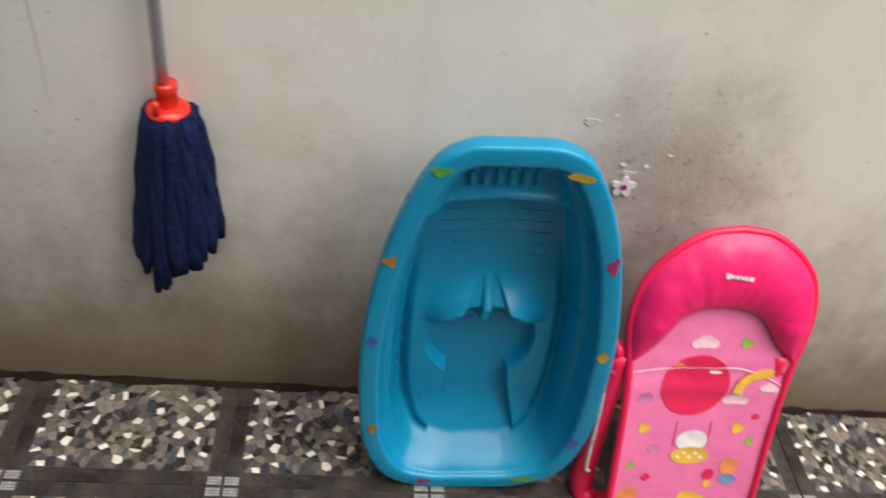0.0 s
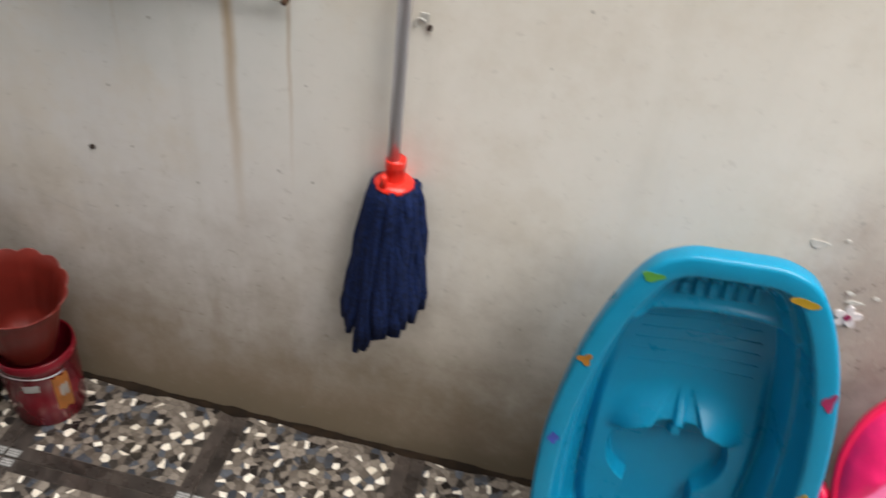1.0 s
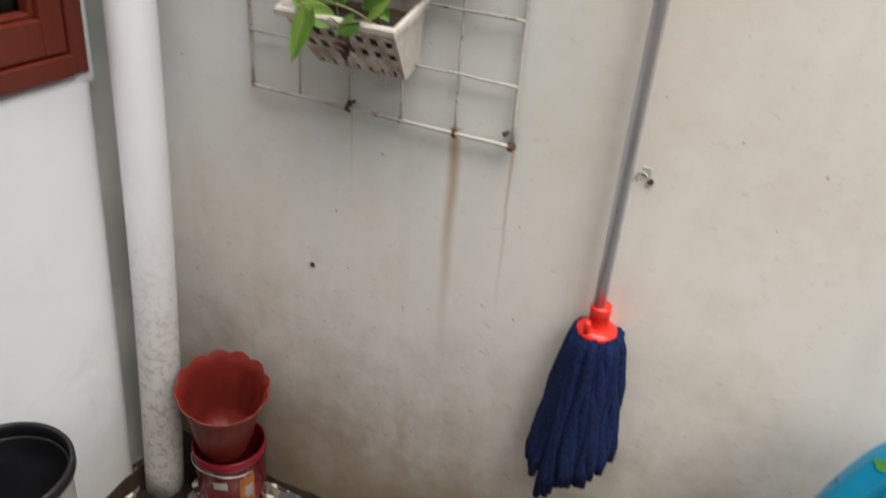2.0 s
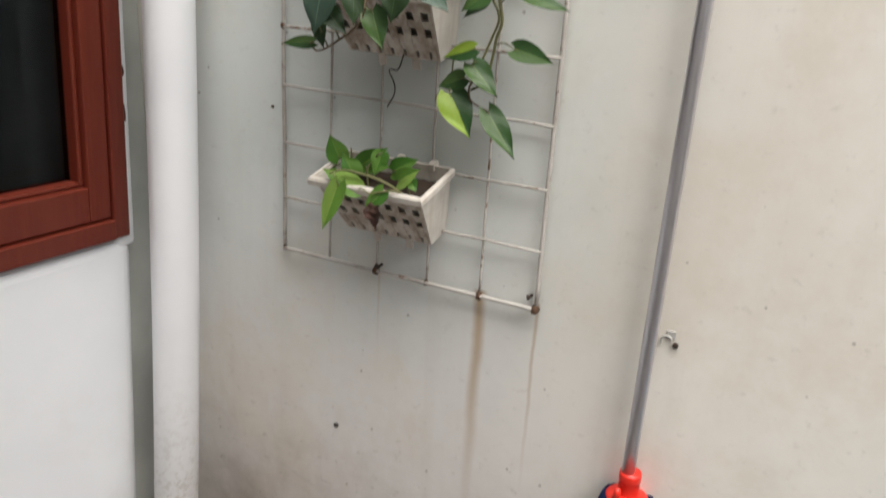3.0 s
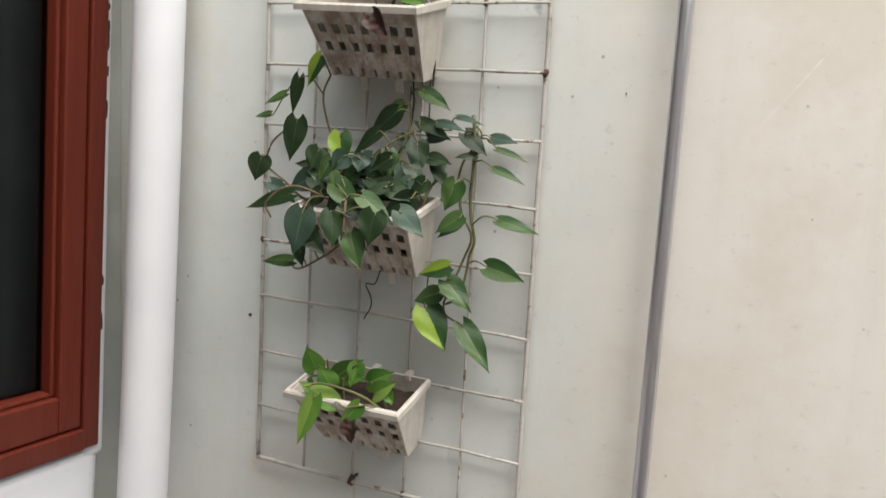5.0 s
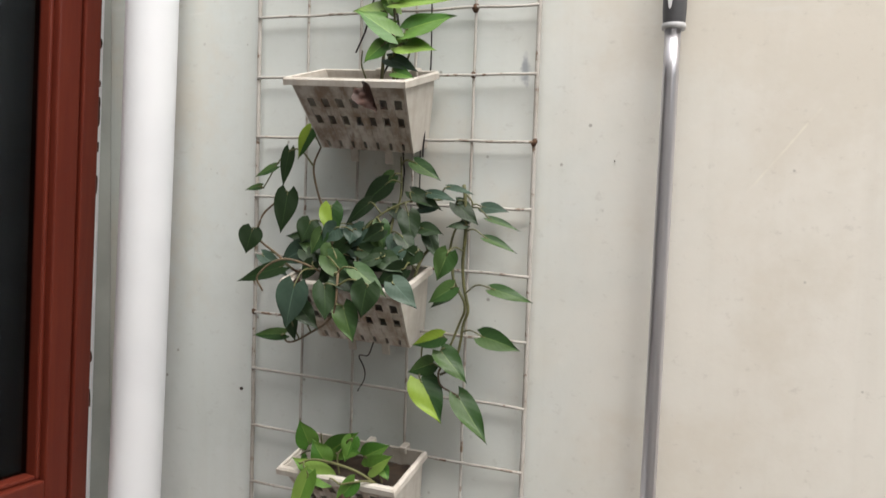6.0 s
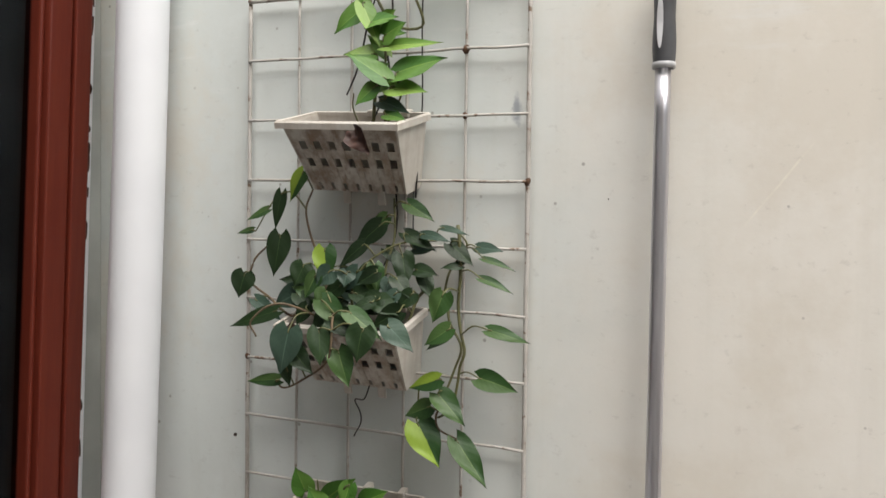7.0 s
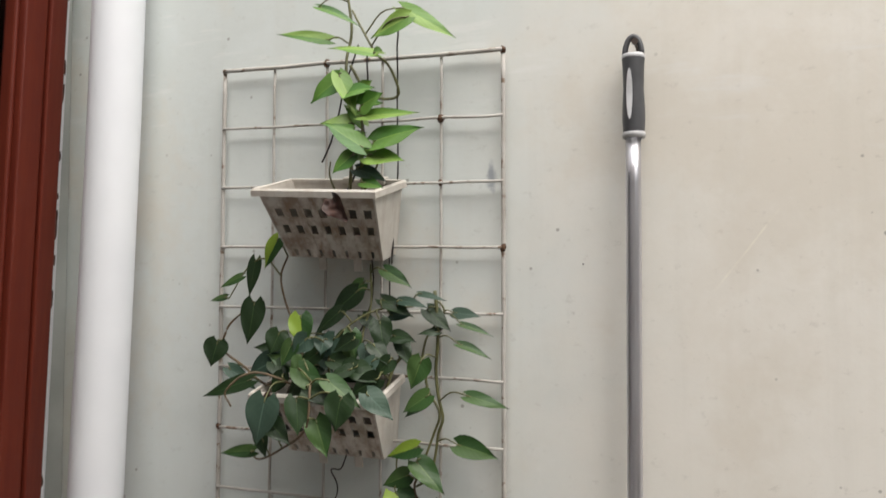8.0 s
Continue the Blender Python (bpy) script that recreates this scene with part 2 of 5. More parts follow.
def leaf_green(name, dark, light, stripe, amount):
    """Leaf: darker and lighter cells, paler veins along the midrib, an optional yellow-green half."""
    g = Graph(name)
    uv = g.t.nodes.new("ShaderNodeUVMap").outputs[0]
    s = g.t.nodes.new("ShaderNodeSeparateXYZ")
    g.put(s.inputs[0], uv)
    u, v = s.outputs[0], s.outputs[1]
    mid = g.math("ABSOLUTE", g.math("SUBTRACT", u, 0.5))
    c = g.mix(g.random(), dark, light)
    c = g.mix(g.math("MULTIPLY", g.span(g.noise(7, 4, co=uv), 0.4, 0.7), 0.4), c, light)
    veins = g.math("SINE", g.math("MULTIPLY", g.math("SUBTRACT", v, g.math("MULTIPLY", mid, 0.7)), 42))
    c = g.mix(g.math("MULTIPLY", g.span(veins, 0.5, 1.0), 0.03), c, stripe)
    edge = g.math("ADD", g.math("SUBTRACT", u, 0.5), g.math("MULTIPLY", g.math("SUBTRACT", g.noise(4, 4, co=uv), 0.5), 0.25))
    c = g.mix(g.math("MULTIPLY", g.span(edge, -0.02, 0.03), amount), c, stripe)
    c = g.mix(g.span(mid, 0.012, 0.022, 0.75, 0.0), c, stripe)
    g.bump(g.math("ADD", g.math("MULTIPLY", veins, 0.4), g.span(mid, 0.0, 0.06)), 0.1, 0.001)
    g.b.inputs["Transmission Weight"].default_value = 0.0
    g.b.inputs["Subsurface Weight"].default_value = 0.0
    return g.done(c, g.span(g.noise(5, 3, co=uv), 0.3, 0.7, 0.36, 0.5), 0, 0.32)


def glass():
    g = Graph("window_glass")
    g.b.inputs["Transmission Weight"].default_value = 1.0
    g.b.inputs["IOR"].default_value = 1.3
    return g.done((0.25, 0.28, 0.30), 0.0, 0, 0.2)


def brushed_metal():
    g = Graph("brushed_steel_tube")
    n = g.noise(6, 4, 0.6, g.mapped((60, 60, 1.5)))
    return g.done(g.mix(n, (0.50, 0.485, 0.51), (0.66, 0.65, 0.68)), g.span(n, 0.3, 0.7, 0.30, 0.42), 0.9)


def microfibre():
    g = Graph("navy_microfibre")
    n = g.noise(120, 4, 0.7)
    c = g.mix(g.span(n, 0.35, 0.65), (0.002, 0.005, 0.022), (0.007, 0.018, 0.080))
    c = g.mix(g.math("MULTIPLY", g.random(True), 0.4), c, (0.010, 0.022, 0.075))
    g.bump(n, 0.8, 0.004)
    g.b.inputs["Sheen Weight"].default_value = 0.0
    return g.done(c, 0.9, 0, 0.2)


def translucent(mat, color, weight):
    """Lets a share of the light through a thin plastic or fabric shell."""
    t = mat.node_tree
    out = t.nodes["Material Output"]
    mix, tr = t.nodes.new("ShaderNodeMixShader"), t.nodes.new("ShaderNodeBsdfTranslucent")
    tr.inputs["Color"].default_value = (*color, 1)
    mix.inputs[0].default_value = weight
    t.links.new(t.nodes["Principled BSDF"].outputs[0], mix.inputs[1])
    t.links.new(tr.outputs[0], mix.inputs[2])
    t.links.new(mix.outputs[0], out.inputs["Surface"])
    return mat


M = {
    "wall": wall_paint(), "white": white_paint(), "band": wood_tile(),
    "cream_stone": stone("cream_stone_print", (0.74, 0.67, 0.56), (0.90, 0.84, 0.74)),
    "grey_stone": stone("grey_stone_print", (0.085, 0.070, 0.058), (0.27, 0.232, 0.195)),
    "blue_stone": stone("slate_stone_print", (0.030, 0.035, 0.045), (0.095, 0.105, 0.125)),
    "dark_stone": stone("black_stone_print", (0.014, 0.012, 0.011), (0.042, 0.036, 0.032)),
    "decor": stone("silver_decor_print", (0.30, 0.30, 0.29), (0.42, 0.41, 0.40)),
    "decor_dark": stone("silver_decor_line", (0.10, 0.10, 0.10), (0.14, 0.14, 0.13)),
    "grout": plain("dirty_grout", (0.075, 0.06, 0.048), 0.9),
    # recess: grey-green that includes the shade beside the pipe
    "recess": plain("grey_green_paint_with_shade", (0.50, 0.52, 0.49), 0.7, scale=5, vary=0.25, bump=0.15), "bucket_grey": plain("pale_grey_bucket_plastic", (0.42, 0.40, 0.38), 0.45, scale=9, vary=0.2),
    "mortar": plain("damp_dark_mortar", (0.020, 0.013, 0.008), 0.95, scale=40, vary=0.6, bump=0.9, spec=0.15),
    "yard": plain("pale_cement_render", (0.56, 0.55, 0.52), 0.85, scale=6, vary=0.2, bump=0.3),
    "pipe": pipe_paint(), "red_wood": red_wood(), "wire": rusty_white(),
    "rust": plain("brown_rust", (0.085, 0.045, 0.025), 0.85, scale=90, vary=0.6, bump=0.5),
    # planter_front: brown stain made heavier to hold the front's shade too
    "planter": planter_plastic(), "planter_front": planter_plastic("brown_stained_shaded_ivory_plastic", 0.95), "glass": glass(),
    # room: near black in place of an unlit interior's shade
    "room": plain("near_black_room_shade", (0.012, 0.012, 0.013), 0.9, scale=4),
    "soil": plain("dark_potting_soil", (0.045, 0.03, 0.02), 0.95, scale=80, vary=0.6, bump=0.9),
    "stem": plain("brown_green_stem", (0.13, 0.13, 0.05), 0.55, scale=50, vary=0.4),
    "twig": plain("dry_brown_stem", (0.15, 0.105, 0.06), 0.7, scale=50, vary=0.4),
    "root": plain("black_aerial_root", (0.02, 0.017, 0.015), 0.8),
    "dead": plain("withered_brown_leaf", (0.075, 0.034, 0.024), 0.7, scale=60, vary=0.5, bump=0.4),
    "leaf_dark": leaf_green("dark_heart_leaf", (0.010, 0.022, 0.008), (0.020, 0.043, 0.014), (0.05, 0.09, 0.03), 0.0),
    "leaf_mid": leaf_green("green_heart_leaf", (0.016, 0.046, 0.012), (0.034, 0.082, 0.020), (0.13, 0.20, 0.06), 0.25),
    "leaf_half": leaf_green("variegated_heart_leaf", (0.016, 0.050, 0.013), (0.028, 0.075, 0.018), (0.24, 0.35, 0.04), 0.9),
    "leaf_fresh": leaf_green("fresh_green_leaf", (0.034, 0.105, 0.016), (0.070, 0.185, 0.026), (0.20, 0.33, 0.07), 0.3),
    "leaf_lime": leaf_green("lime_heart_leaf", (0.060, 0.145, 0.022), (0.12, 0.24, 0.035), (0.28, 0.40, 0.09), 0.45),
    "leaf_grey": leaf_green("silvery_green_leaf", (0.030, 0.058, 0.040), (0.054, 0.090, 0.064), (0.10, 0.16, 0.12), 0.0),
    "tub": translucent(plain("blue_plastic", (0.005, 0.315, 0.55), 0.31, scale=12, vary=0.08, bump=0.03), (0.04, 0.52, 0.78), 0.16),
    "metal": brushed_metal(), "mop_red": plain("glossy_red_plastic", (0.72, 0.028, 0.016), 0.3, scale=15, vary=0.1),
    "fibre": microfibre(),
    "grip": plain("grey_rubber_grip", (0.075, 0.075, 0.08), 0.5), "grip_light": plain("pale_grey_inlay", (0.62, 0.62, 0.63), 0.4),
    "pot_red": plain("faded_red_plastic", (0.185, 0.019, 0.012), 0.45, scale=14, vary=0.3),
    "can_red": plain("dark_red_plastic_can", (0.18, 0.006, 0.015), 0.24, scale=14, vary=0.3),
    "black": plain("black_plastic", (0.009, 0.009, 0.011), 0.42, scale=16, vary=0.3),
    "label_white": plain("white_sticker", (0.62, 0.62, 0.6), 0.5), "label_orange": plain("orange_print", (0.62, 0.24, 0.06), 0.4),
    "pink_pad": plain("hot_pink_padded_fabric", (0.82, 0.012, 0.145), 0.42, scale=60, vary=0.12, bump=0.2),
    "pink": plain("light_pink_fabric", (0.84, 0.19, 0.40), 0.42, scale=70, vary=0.08, bump=0.15),
    "pink_pipe": plain("pink_plastic_trim", (0.78, 0.012, 0.08), 0.35, scale=20, vary=0.1),
    "balloon": plain("crimson_print", (0.72, 0.02, 0.09), 0.4, scale=60, vary=0.1),
    "cloud": plain("pale_print", (0.86, 0.55, 0.62), 0.45), "white_print": plain("white_print", (0.85, 0.8, 0.8), 0.45),
    "yellow_print": plain("yellow_print", (0.85, 0.50, 0.06), 0.45), "orange_print": plain("orange_toy_print", (0.85, 0.28, 0.10), 0.45),
    "blue_print": plain("blue_print", (0.16, 0.30, 0.52), 0.45), "green_print": plain("green_print", (0.30, 0.45, 0.08), 0.45),
    "lilac_print": plain("lilac_print", (0.62, 0.2, 0.42), 0.45), "purple": plain("violet_sticker", (0.06, 0.09, 0.45), 0.4),
    "sticker_yellow": plain("yellow_sticker", (0.42, 0.27, 0.02), 0.35), "sticker_orange": plain("orange_sticker", (0.38, 0.17, 0.02), 0.35),
    "sticker_red": plain("crimson_sticker", (0.33, 0.02, 0.10), 0.35), "sticker_green": plain("green_sticker", (0.10, 0.34, 0.06), 0.35),
    "chip": plain("flaked_white_paint", (0.74, 0.71, 0.66), 0.7, bump=0.4), "chrome": plain("bright_steel_rod", (0.75, 0.73, 0.74), 0.3, 0.3),
    "nail": plain("rusty_nail", (0.08, 0.06, 0.05), 0.6, 0.6), "clear": plain("cloudy_clear_clip", (0.5, 0.49, 0.46), 0.3),
}


# ---- mesh helpers ----
def part(name, bm, material, parent=None, label="", smooth=False):
    me = bpy.data.meshes.new(name)
    bm.to_mesh(me)
    bm.free()
    for m in material if isinstance(material, (list, tuple)) else [material]:
        me.materials.append(m)
    if smooth:
        me.shade_smooth()
    ob = new(name, me)
    ob.parent = parent
    return tagged(ob, label)


def thing(name, at=(0, 0, 0), label="", category="", group="", kind="", m=None):
    ob = new(name)
    ob.empty_display_size = 0.05
    ob.matrix_world = m if m is not None else Matrix.Translation(at)
    return tagged(ob, label, category, group, kind)


def box(lo, hi, bevel=0.0, segments=2, bm=None):
    bm = bm or bmesh.new()
    vs = bmesh.ops.create_cube(bm, size=1)["verts"]
    for v in vs:
        v.co = Vector([lo[i] + (v.co[i] + 0.5) * (hi[i] - lo[i]) for i in range(3)])
    if bevel:
        es = list({e for v in vs for e in v.link_edges})
        bmesh.ops.bevel(bm, geom=es, offset=bevel, segments=segments, affect="EDGES", profile=0.5)
    return bm


def tube(points, radius, sides=8, bm=None, taper=None, closed=False):
    """A round bar along points; radius may be a function of 0..1."""
    bm = bm or bmesh.new()
    pts = [Vector(p) for p in points]
    rings, n = [], len(pts)
    up = Vector((0.31, 0.17, 0.93))
    for i, p in enumerate(pts):
        d = (pts[(i + 1) % n if closed else min(i + 1, n - 1)] - pts[i - 1 if closed else max(i - 1, 0)]).normalized()
        a = d.cross(up)
        a = a.normalized() if a.length > 1e-4 else d.orthogonal().normalized()
        b = d.cross(a)
        r = radius(i / max(1, n - 1)) if callable(radius) else radius
        rings.append([bm.verts.new(p + r * (math.cos(2 * math.pi * k / sides) * a + math.sin(2 * math.pi * k / sides) * b)) for k in range(sides)])
    for i in range(n if closed else n - 1):
        p, q = rings[i], rings[(i + 1) % n]
        for k in range(sides):
            bm.faces.new((p[k], p[(k + 1) % sides], q[(k + 1) % sides], q[k]))
    if not closed:
        bm.faces.new(rings[0]), bm.faces.new(rings[-1])
    bmesh.ops.recalc_face_normals(bm, faces=bm.faces)
    return bm


def curve(points, n=24):
    """A smooth line through points."""
    p = [Vector(q) for q in points]
    p = [2 * p[0] - p[1], *p, 2 * p[-1] - p[-2]]
    out = []
    for k in range(n + 1):
        f = k / n * (len(p) - 3)
        i = min(int(f), len(p) - 4)
        t, (a, b, c, d) = f - i, p[i:i + 4]
        out.append(0.5 * (2 * b + (c - a) * t + (2 * a - 5 * b + 4 * c - d) * t * t + (3 * b - a - 3 * c + d) * t ** 3))
    return out


def lathe(profile, sides=48, bm=None, flute=None):
    """Turns (radius, height) pairs round z; flute(angle, step) scales the radius."""
    bm = bm or bmesh.new()
    rings = []
    for j, (r, h) in enumerate(profile):
        ring = []
        for k in range(sides):
            a = 2 * math.pi * k / sides
            f = flute(a, j / (len(profile) - 1)) if flute else (1, 0)
            ring.append(bm.verts.new((r * f[0] * math.cos(a), r * f[0] * math.sin(a), h + f[1])))
        rings.append(ring)
    for p, q in zip(rings, rings[1:]):
        for k in range(sides):
            bm.faces.new((p[k], p[(k + 1) % sides], q[(k + 1) % sides], q[k]))
    bmesh.ops.recalc_face_normals(bm, faces=bm.faces)
    return bm


def slab(outline, thick, bm=None, normal=(0, 0, 1)):
    """A flat plate from 2D outline points in xy, with thickness along z."""
    bm = bm or bmesh.new()
    lo = [bm.verts.new((x, y, 0)) for x, y in outline]
    hi = [bm.verts.new((x, y, thick)) for x, y in outline]
    n = len(lo)
    bm.faces.new(hi), bm.faces.new(lo[::-1])
    for k in range(n):
        bm.faces.new((lo[k], lo[(k + 1) % n], hi[(k + 1) % n], hi[k]))
    bmesh.ops.recalc_face_normals(bm, faces=bm.faces)
    return bm


def round_shape(rx, ry, n=20, lobes=0, depth=0.0, turn=0.0):
    return [(rx * (1 + depth * math.cos(lobes * a)) * math.cos(a + turn), ry * (1 + depth * math.cos(lobes * a)) * math.sin(a + turn))
            for a in (2 * math.pi * k / n for k in range(n))]


# ---- walls ----
def structure(name, bm, mat, label, category, smooth=False):
    return tagged(part(name, bm, mat, None, "", smooth), label, category, kind="structure")


WEST, EDGE, TOP = -0.825, -0.092, 3.1      # house wall face, its free edge, wall height
structure("wall_north", box((-1.2, 0, -0.1), (4.55, 0.15, TOP)), M["wall"], "aged pale grey painted wall with grime and painted-in low shade, rust runs and a flaking patch", "wall")
# three unseen walls, added to close the yard; their heights shape the light
structure("wall_east", box((4.4, -2.9, -0.1), (4.55, 0, 2.3)), M["yard"], "unseen pale rendered wall added on the east, height set for the light", "wall")
structure("wall_south", box((-1.2, -2.9, -0.1), (1.6, -2.4, 3.2)), M["yard"], "unseen pale rendered wall added behind the camera, height set for the light", "wall")
structure("wall_south_east", box((1.6, -2.9, -0.1), (4.4, -2.4, 2.3)), M["yard"], "unseen lower pale rendered wall added to let light in from the right", "wall")
# unseen slab, added so that less sky reaches the lower north wall
structure("unseen_roof_slab", box((-1.2, -2.9, 3.2), (1.6, -1.4, 3.32), 0.006), M["yard"], "unseen pale rendered roof slab added to hold back light from above", "ceiling")
# the strip's shade is part of its colour
structure("wall_recess", box((-1.2, -0.13, -0.1), (-0.858, 0, TOP), 0.004), M["recess"], "narrow recess wall behind the drain pipe, its shade put into the grey-green colour", "wall")

# house wall round the window, with a rounded free edge
WIN = dict(y0=-1.25, y1=-0.098, z0=1.018, z1=2.45)
bm = box((WEST - 0.14, -2.75, -0.1), (WEST, EDGE + 0.012, WIN["z0"]), 0.030, 5)
for v in bm.verts:
    if v.co.y > -0.2:
        v.co.y += 0.062 * (v.co.z - WIN["z0"])
    if v.co.z > 0.9:
        v.co.z -= 0.035 * (v.co.y - WIN["y1"])
wall_west = structure("wall_west", bm, M["white"], "white painted house wall below and around the window", "wall", False)
part("wall_above", box((WEST - 0.14, -2.75, WIN["z1"]), (WEST, EDGE, 4.8), 0.004), M["white"], wall_west)
part("wall_beside", box((WEST - 0.14, -2.75, WIN["z0"]), (WEST, WIN["y0"], WIN["z1"])), M["white"], wall_west)
bm = box((WEST - 0.14, WIN["y1"] - 0.03, WIN["z0"] - 0.03), (WEST, EDGE + 0.018, WIN["z1"] + 0.01), 0.016, 4)
for v in bm.verts:
    v.co.y += 0.035 * (v.co.z - WIN["z0"])
part("wall_edge", bm, M["white"], wall_west)

# room behind the window, its dimness painted on as near black
room = structure("room_floor", box((-3.4, -2.6, 0.0), (-0.97, -0.1, 0.05)), M["room"], "room floor behind the window, dimness put into its near-black colour", "floor")
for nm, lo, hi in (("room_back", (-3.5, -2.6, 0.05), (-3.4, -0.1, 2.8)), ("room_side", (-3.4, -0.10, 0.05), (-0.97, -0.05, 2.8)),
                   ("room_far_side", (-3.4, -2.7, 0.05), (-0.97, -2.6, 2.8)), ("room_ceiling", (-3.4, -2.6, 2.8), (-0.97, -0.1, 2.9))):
    structure(nm, box(lo, hi), M["room"], "room surface behind the window, dimness put into its near-black colour", "wall")


def build_window():
    win = thing("window_1", (WEST, WIN["y1"], WIN["z0"]), "red-brown varnished wooden casement window with dark glass", "window", kind="structure")
    w, h = WIN["y1"] - WIN["y0"], WIN["z1"] - WIN["z0"]
    win.matrix_world = win.matrix_world @ pose(0, 0, 0, -2.2)      # the old frame has sagged a little
    f, s, x0 = 0.036, 0.048, -0.05          # outer frame, casement stile, depth
    fr = thing("window_frame")
    fr.parent = win
    part("jamb", box((x0, -f, 0), (0.008, 0, h), 0.003), M["red_wood"], fr)
    part("jamb", box((x0, -w, 0), (0.008, -w + f, h), 0.003), M["red_wood"], fr)
    part("sill", box((x0, -w + f, 0), (0.012, -f, f + 0.004), 0.003), M["red_wood"], fr)
    part("head", box((x0, -w + f, h - f), (0.008, -f, h), 0.003), M["red_wood"], fr)
    ca = thing("casement")
    ca.parent = win
    a, b, z0, z1 = -w + f + 0.003, -f - 0.003, f + 0.007, h - f - 0.003
    part("stile", box((x0, b - s, z0), (0.004, b, z1), 0.004), M["red_wood"], ca)
    part("stile", box((x0, a, z0), (0.004, a + s, z1), 0.004), M["red_wood"], ca)
    r = 0.068
    part("rail", box((x0, a + s, z0), (0.004, b - s, z0 + r), 0.004), M["red_wood"], ca)
    part("rail", box((x0, a + s, z1 - s), (0.004, b - s, z1), 0.004), M["red_wood"], ca)
    for nm, lo, hi in (("bead", (x0, b - s - 0.010, z0 + r), (-0.008, b - s, z1 - s)), ("bead", (x0, a + s, z0 + r), (-0.008, b - s - 0.010, z0 + r + 0.010))):
        part(nm, box(lo, hi, 0.004), M["red_wood"], ca)
    pane = part("pane", box((-0.036, a + s, z0 + r), (-0.031, b - s, z1 - s)), M["glass"], win, "dark clear glass pane")
    # flaking paint along the frame's edge
    for k in range(16):
        z = 0.18 + 1.1 * random.random() ** 1.3
        o = [(x * random.uniform(0.6, 1.3), y * random.uniform(0.6, 1.3)) for x, y in round_shape(0.0028, random.uniform(0.005, 0.02), 8)]
        ch = part("paint_flake", slab(o, 0.0012), M["dead"], win)
        ch.matrix_local = Matrix.Translation((0.001, 0.005, z)) @ pose(0, 0, 0, 90, 0, 90)
    return win


build_window()

# mortar strip where wall meets floor
bm = bmesh.new()
rows = []
for k in range(160):
    x = -0.95 + k * 0.0232
    a, b = noise.noise((x * 9, 0, 0)), noise.noise((x * 23, 3, 0))
    d, hgt = 0.012 + 0.008 * a + 0.006 * b, 0.008 + 0.007 * b + 0.006 * a
    rows.append([bm.verts.new(p) for p in ((x, -0.0005, max(0.003, hgt)), (x, -d * 0.6, max(0.0025, hgt * 0.7)), (x, -d - 0.004, -0.002))])
for p, q in zip(rows, rows[1:]):
    for k in range(2):
        bm.faces.new((p[k], p[k + 1], q[k + 1], q[k]))
structure("mortar_trim", bm, M["mortar"], "uneven dark damp mortar line at the wall's foot", "trim", True)
bm = bmesh.new()
rows = []
for k in range(110):
    y = -0.06 - k * 0.0245
    a, b = noise.noise((y * 9, 5, 0)), noise.noise((y * 23, 8, 0))
    d, hgt = 0.024 + 0.014 * a + 0.008 * b, 0.016 + 0.008 * b + 0.007 * a
    rows.append([bm.verts.new(p) for p in ((WEST + 0.0005, y, max(0.003, hgt)), (WEST + d * 0.6, y, max(0.0025, hgt * 0.7)), (WEST + d + 0.004, y, -0.002))])
for p, q in zip(rows, rows[1:]):
    for k in range(2):
        bm.faces.new((p[k], q[k], q[k + 1], p[k + 1]))
structure("mortar_trim", bm, M["mortar"], "uneven dark damp mortar line at the house wall's foot", "trim", True)


# ---- drain pipe ----
pipe_line = [(-0.735, -0.148, 0.0), (-0.711, -0.125, 0.48), (-0.697, -0.103, 1.0), (-0.695, -0.080, 1.55), (-0.693, -0.060, 2.2), (-0.690, -0.050, 3.1)]
pipe = thing("drain_pipe", pipe_line[0], "white plastic drain pipe with grimy crusted foot", "pipe")
bm = tube([Vector(p) - Vector(pipe_line[0]) for p in curve(pipe_line, 30)], 0.0445, 40)
part("pipe_body", bm, M["pipe"], pipe, "", True)
bm = lathe([(0.066, 0.0), (0.060, 0.004), (0.052, 0.008), (0.045, 0.012)], 48, flute=lambda a, t: (1 + 0.16 * noise.noise((3 * math.cos(a), 3 * math.sin(a), t)), 0))
part("mortar_collar", bm, M["mortar"], pipe, "rough mortar collar", True)
# added mortar-coloured lump that makes the gap behind the pipe dark
heap = box((-0.824, -0.13, -0.002), (-0.690, -0.001, 0.040), 0.016, 3)
bmesh.ops.subdivide_edges(heap, edges=heap.edges[:], cuts=3, use_grid_fill=True)
for v in heap.verts:
    v.co += 0.007 * Vector((noise.noise(v.co * 40), noise.noise(v.co * 40 + Vector((5, 0, 0))), noise.noise(v.co * 55)))
    v.co -= Vector(pipe_line[0])
part("dark_gap_filler", heap, M["mortar"], pipe, "mortar-coloured lump added to darken the gap behind the pipe", True)


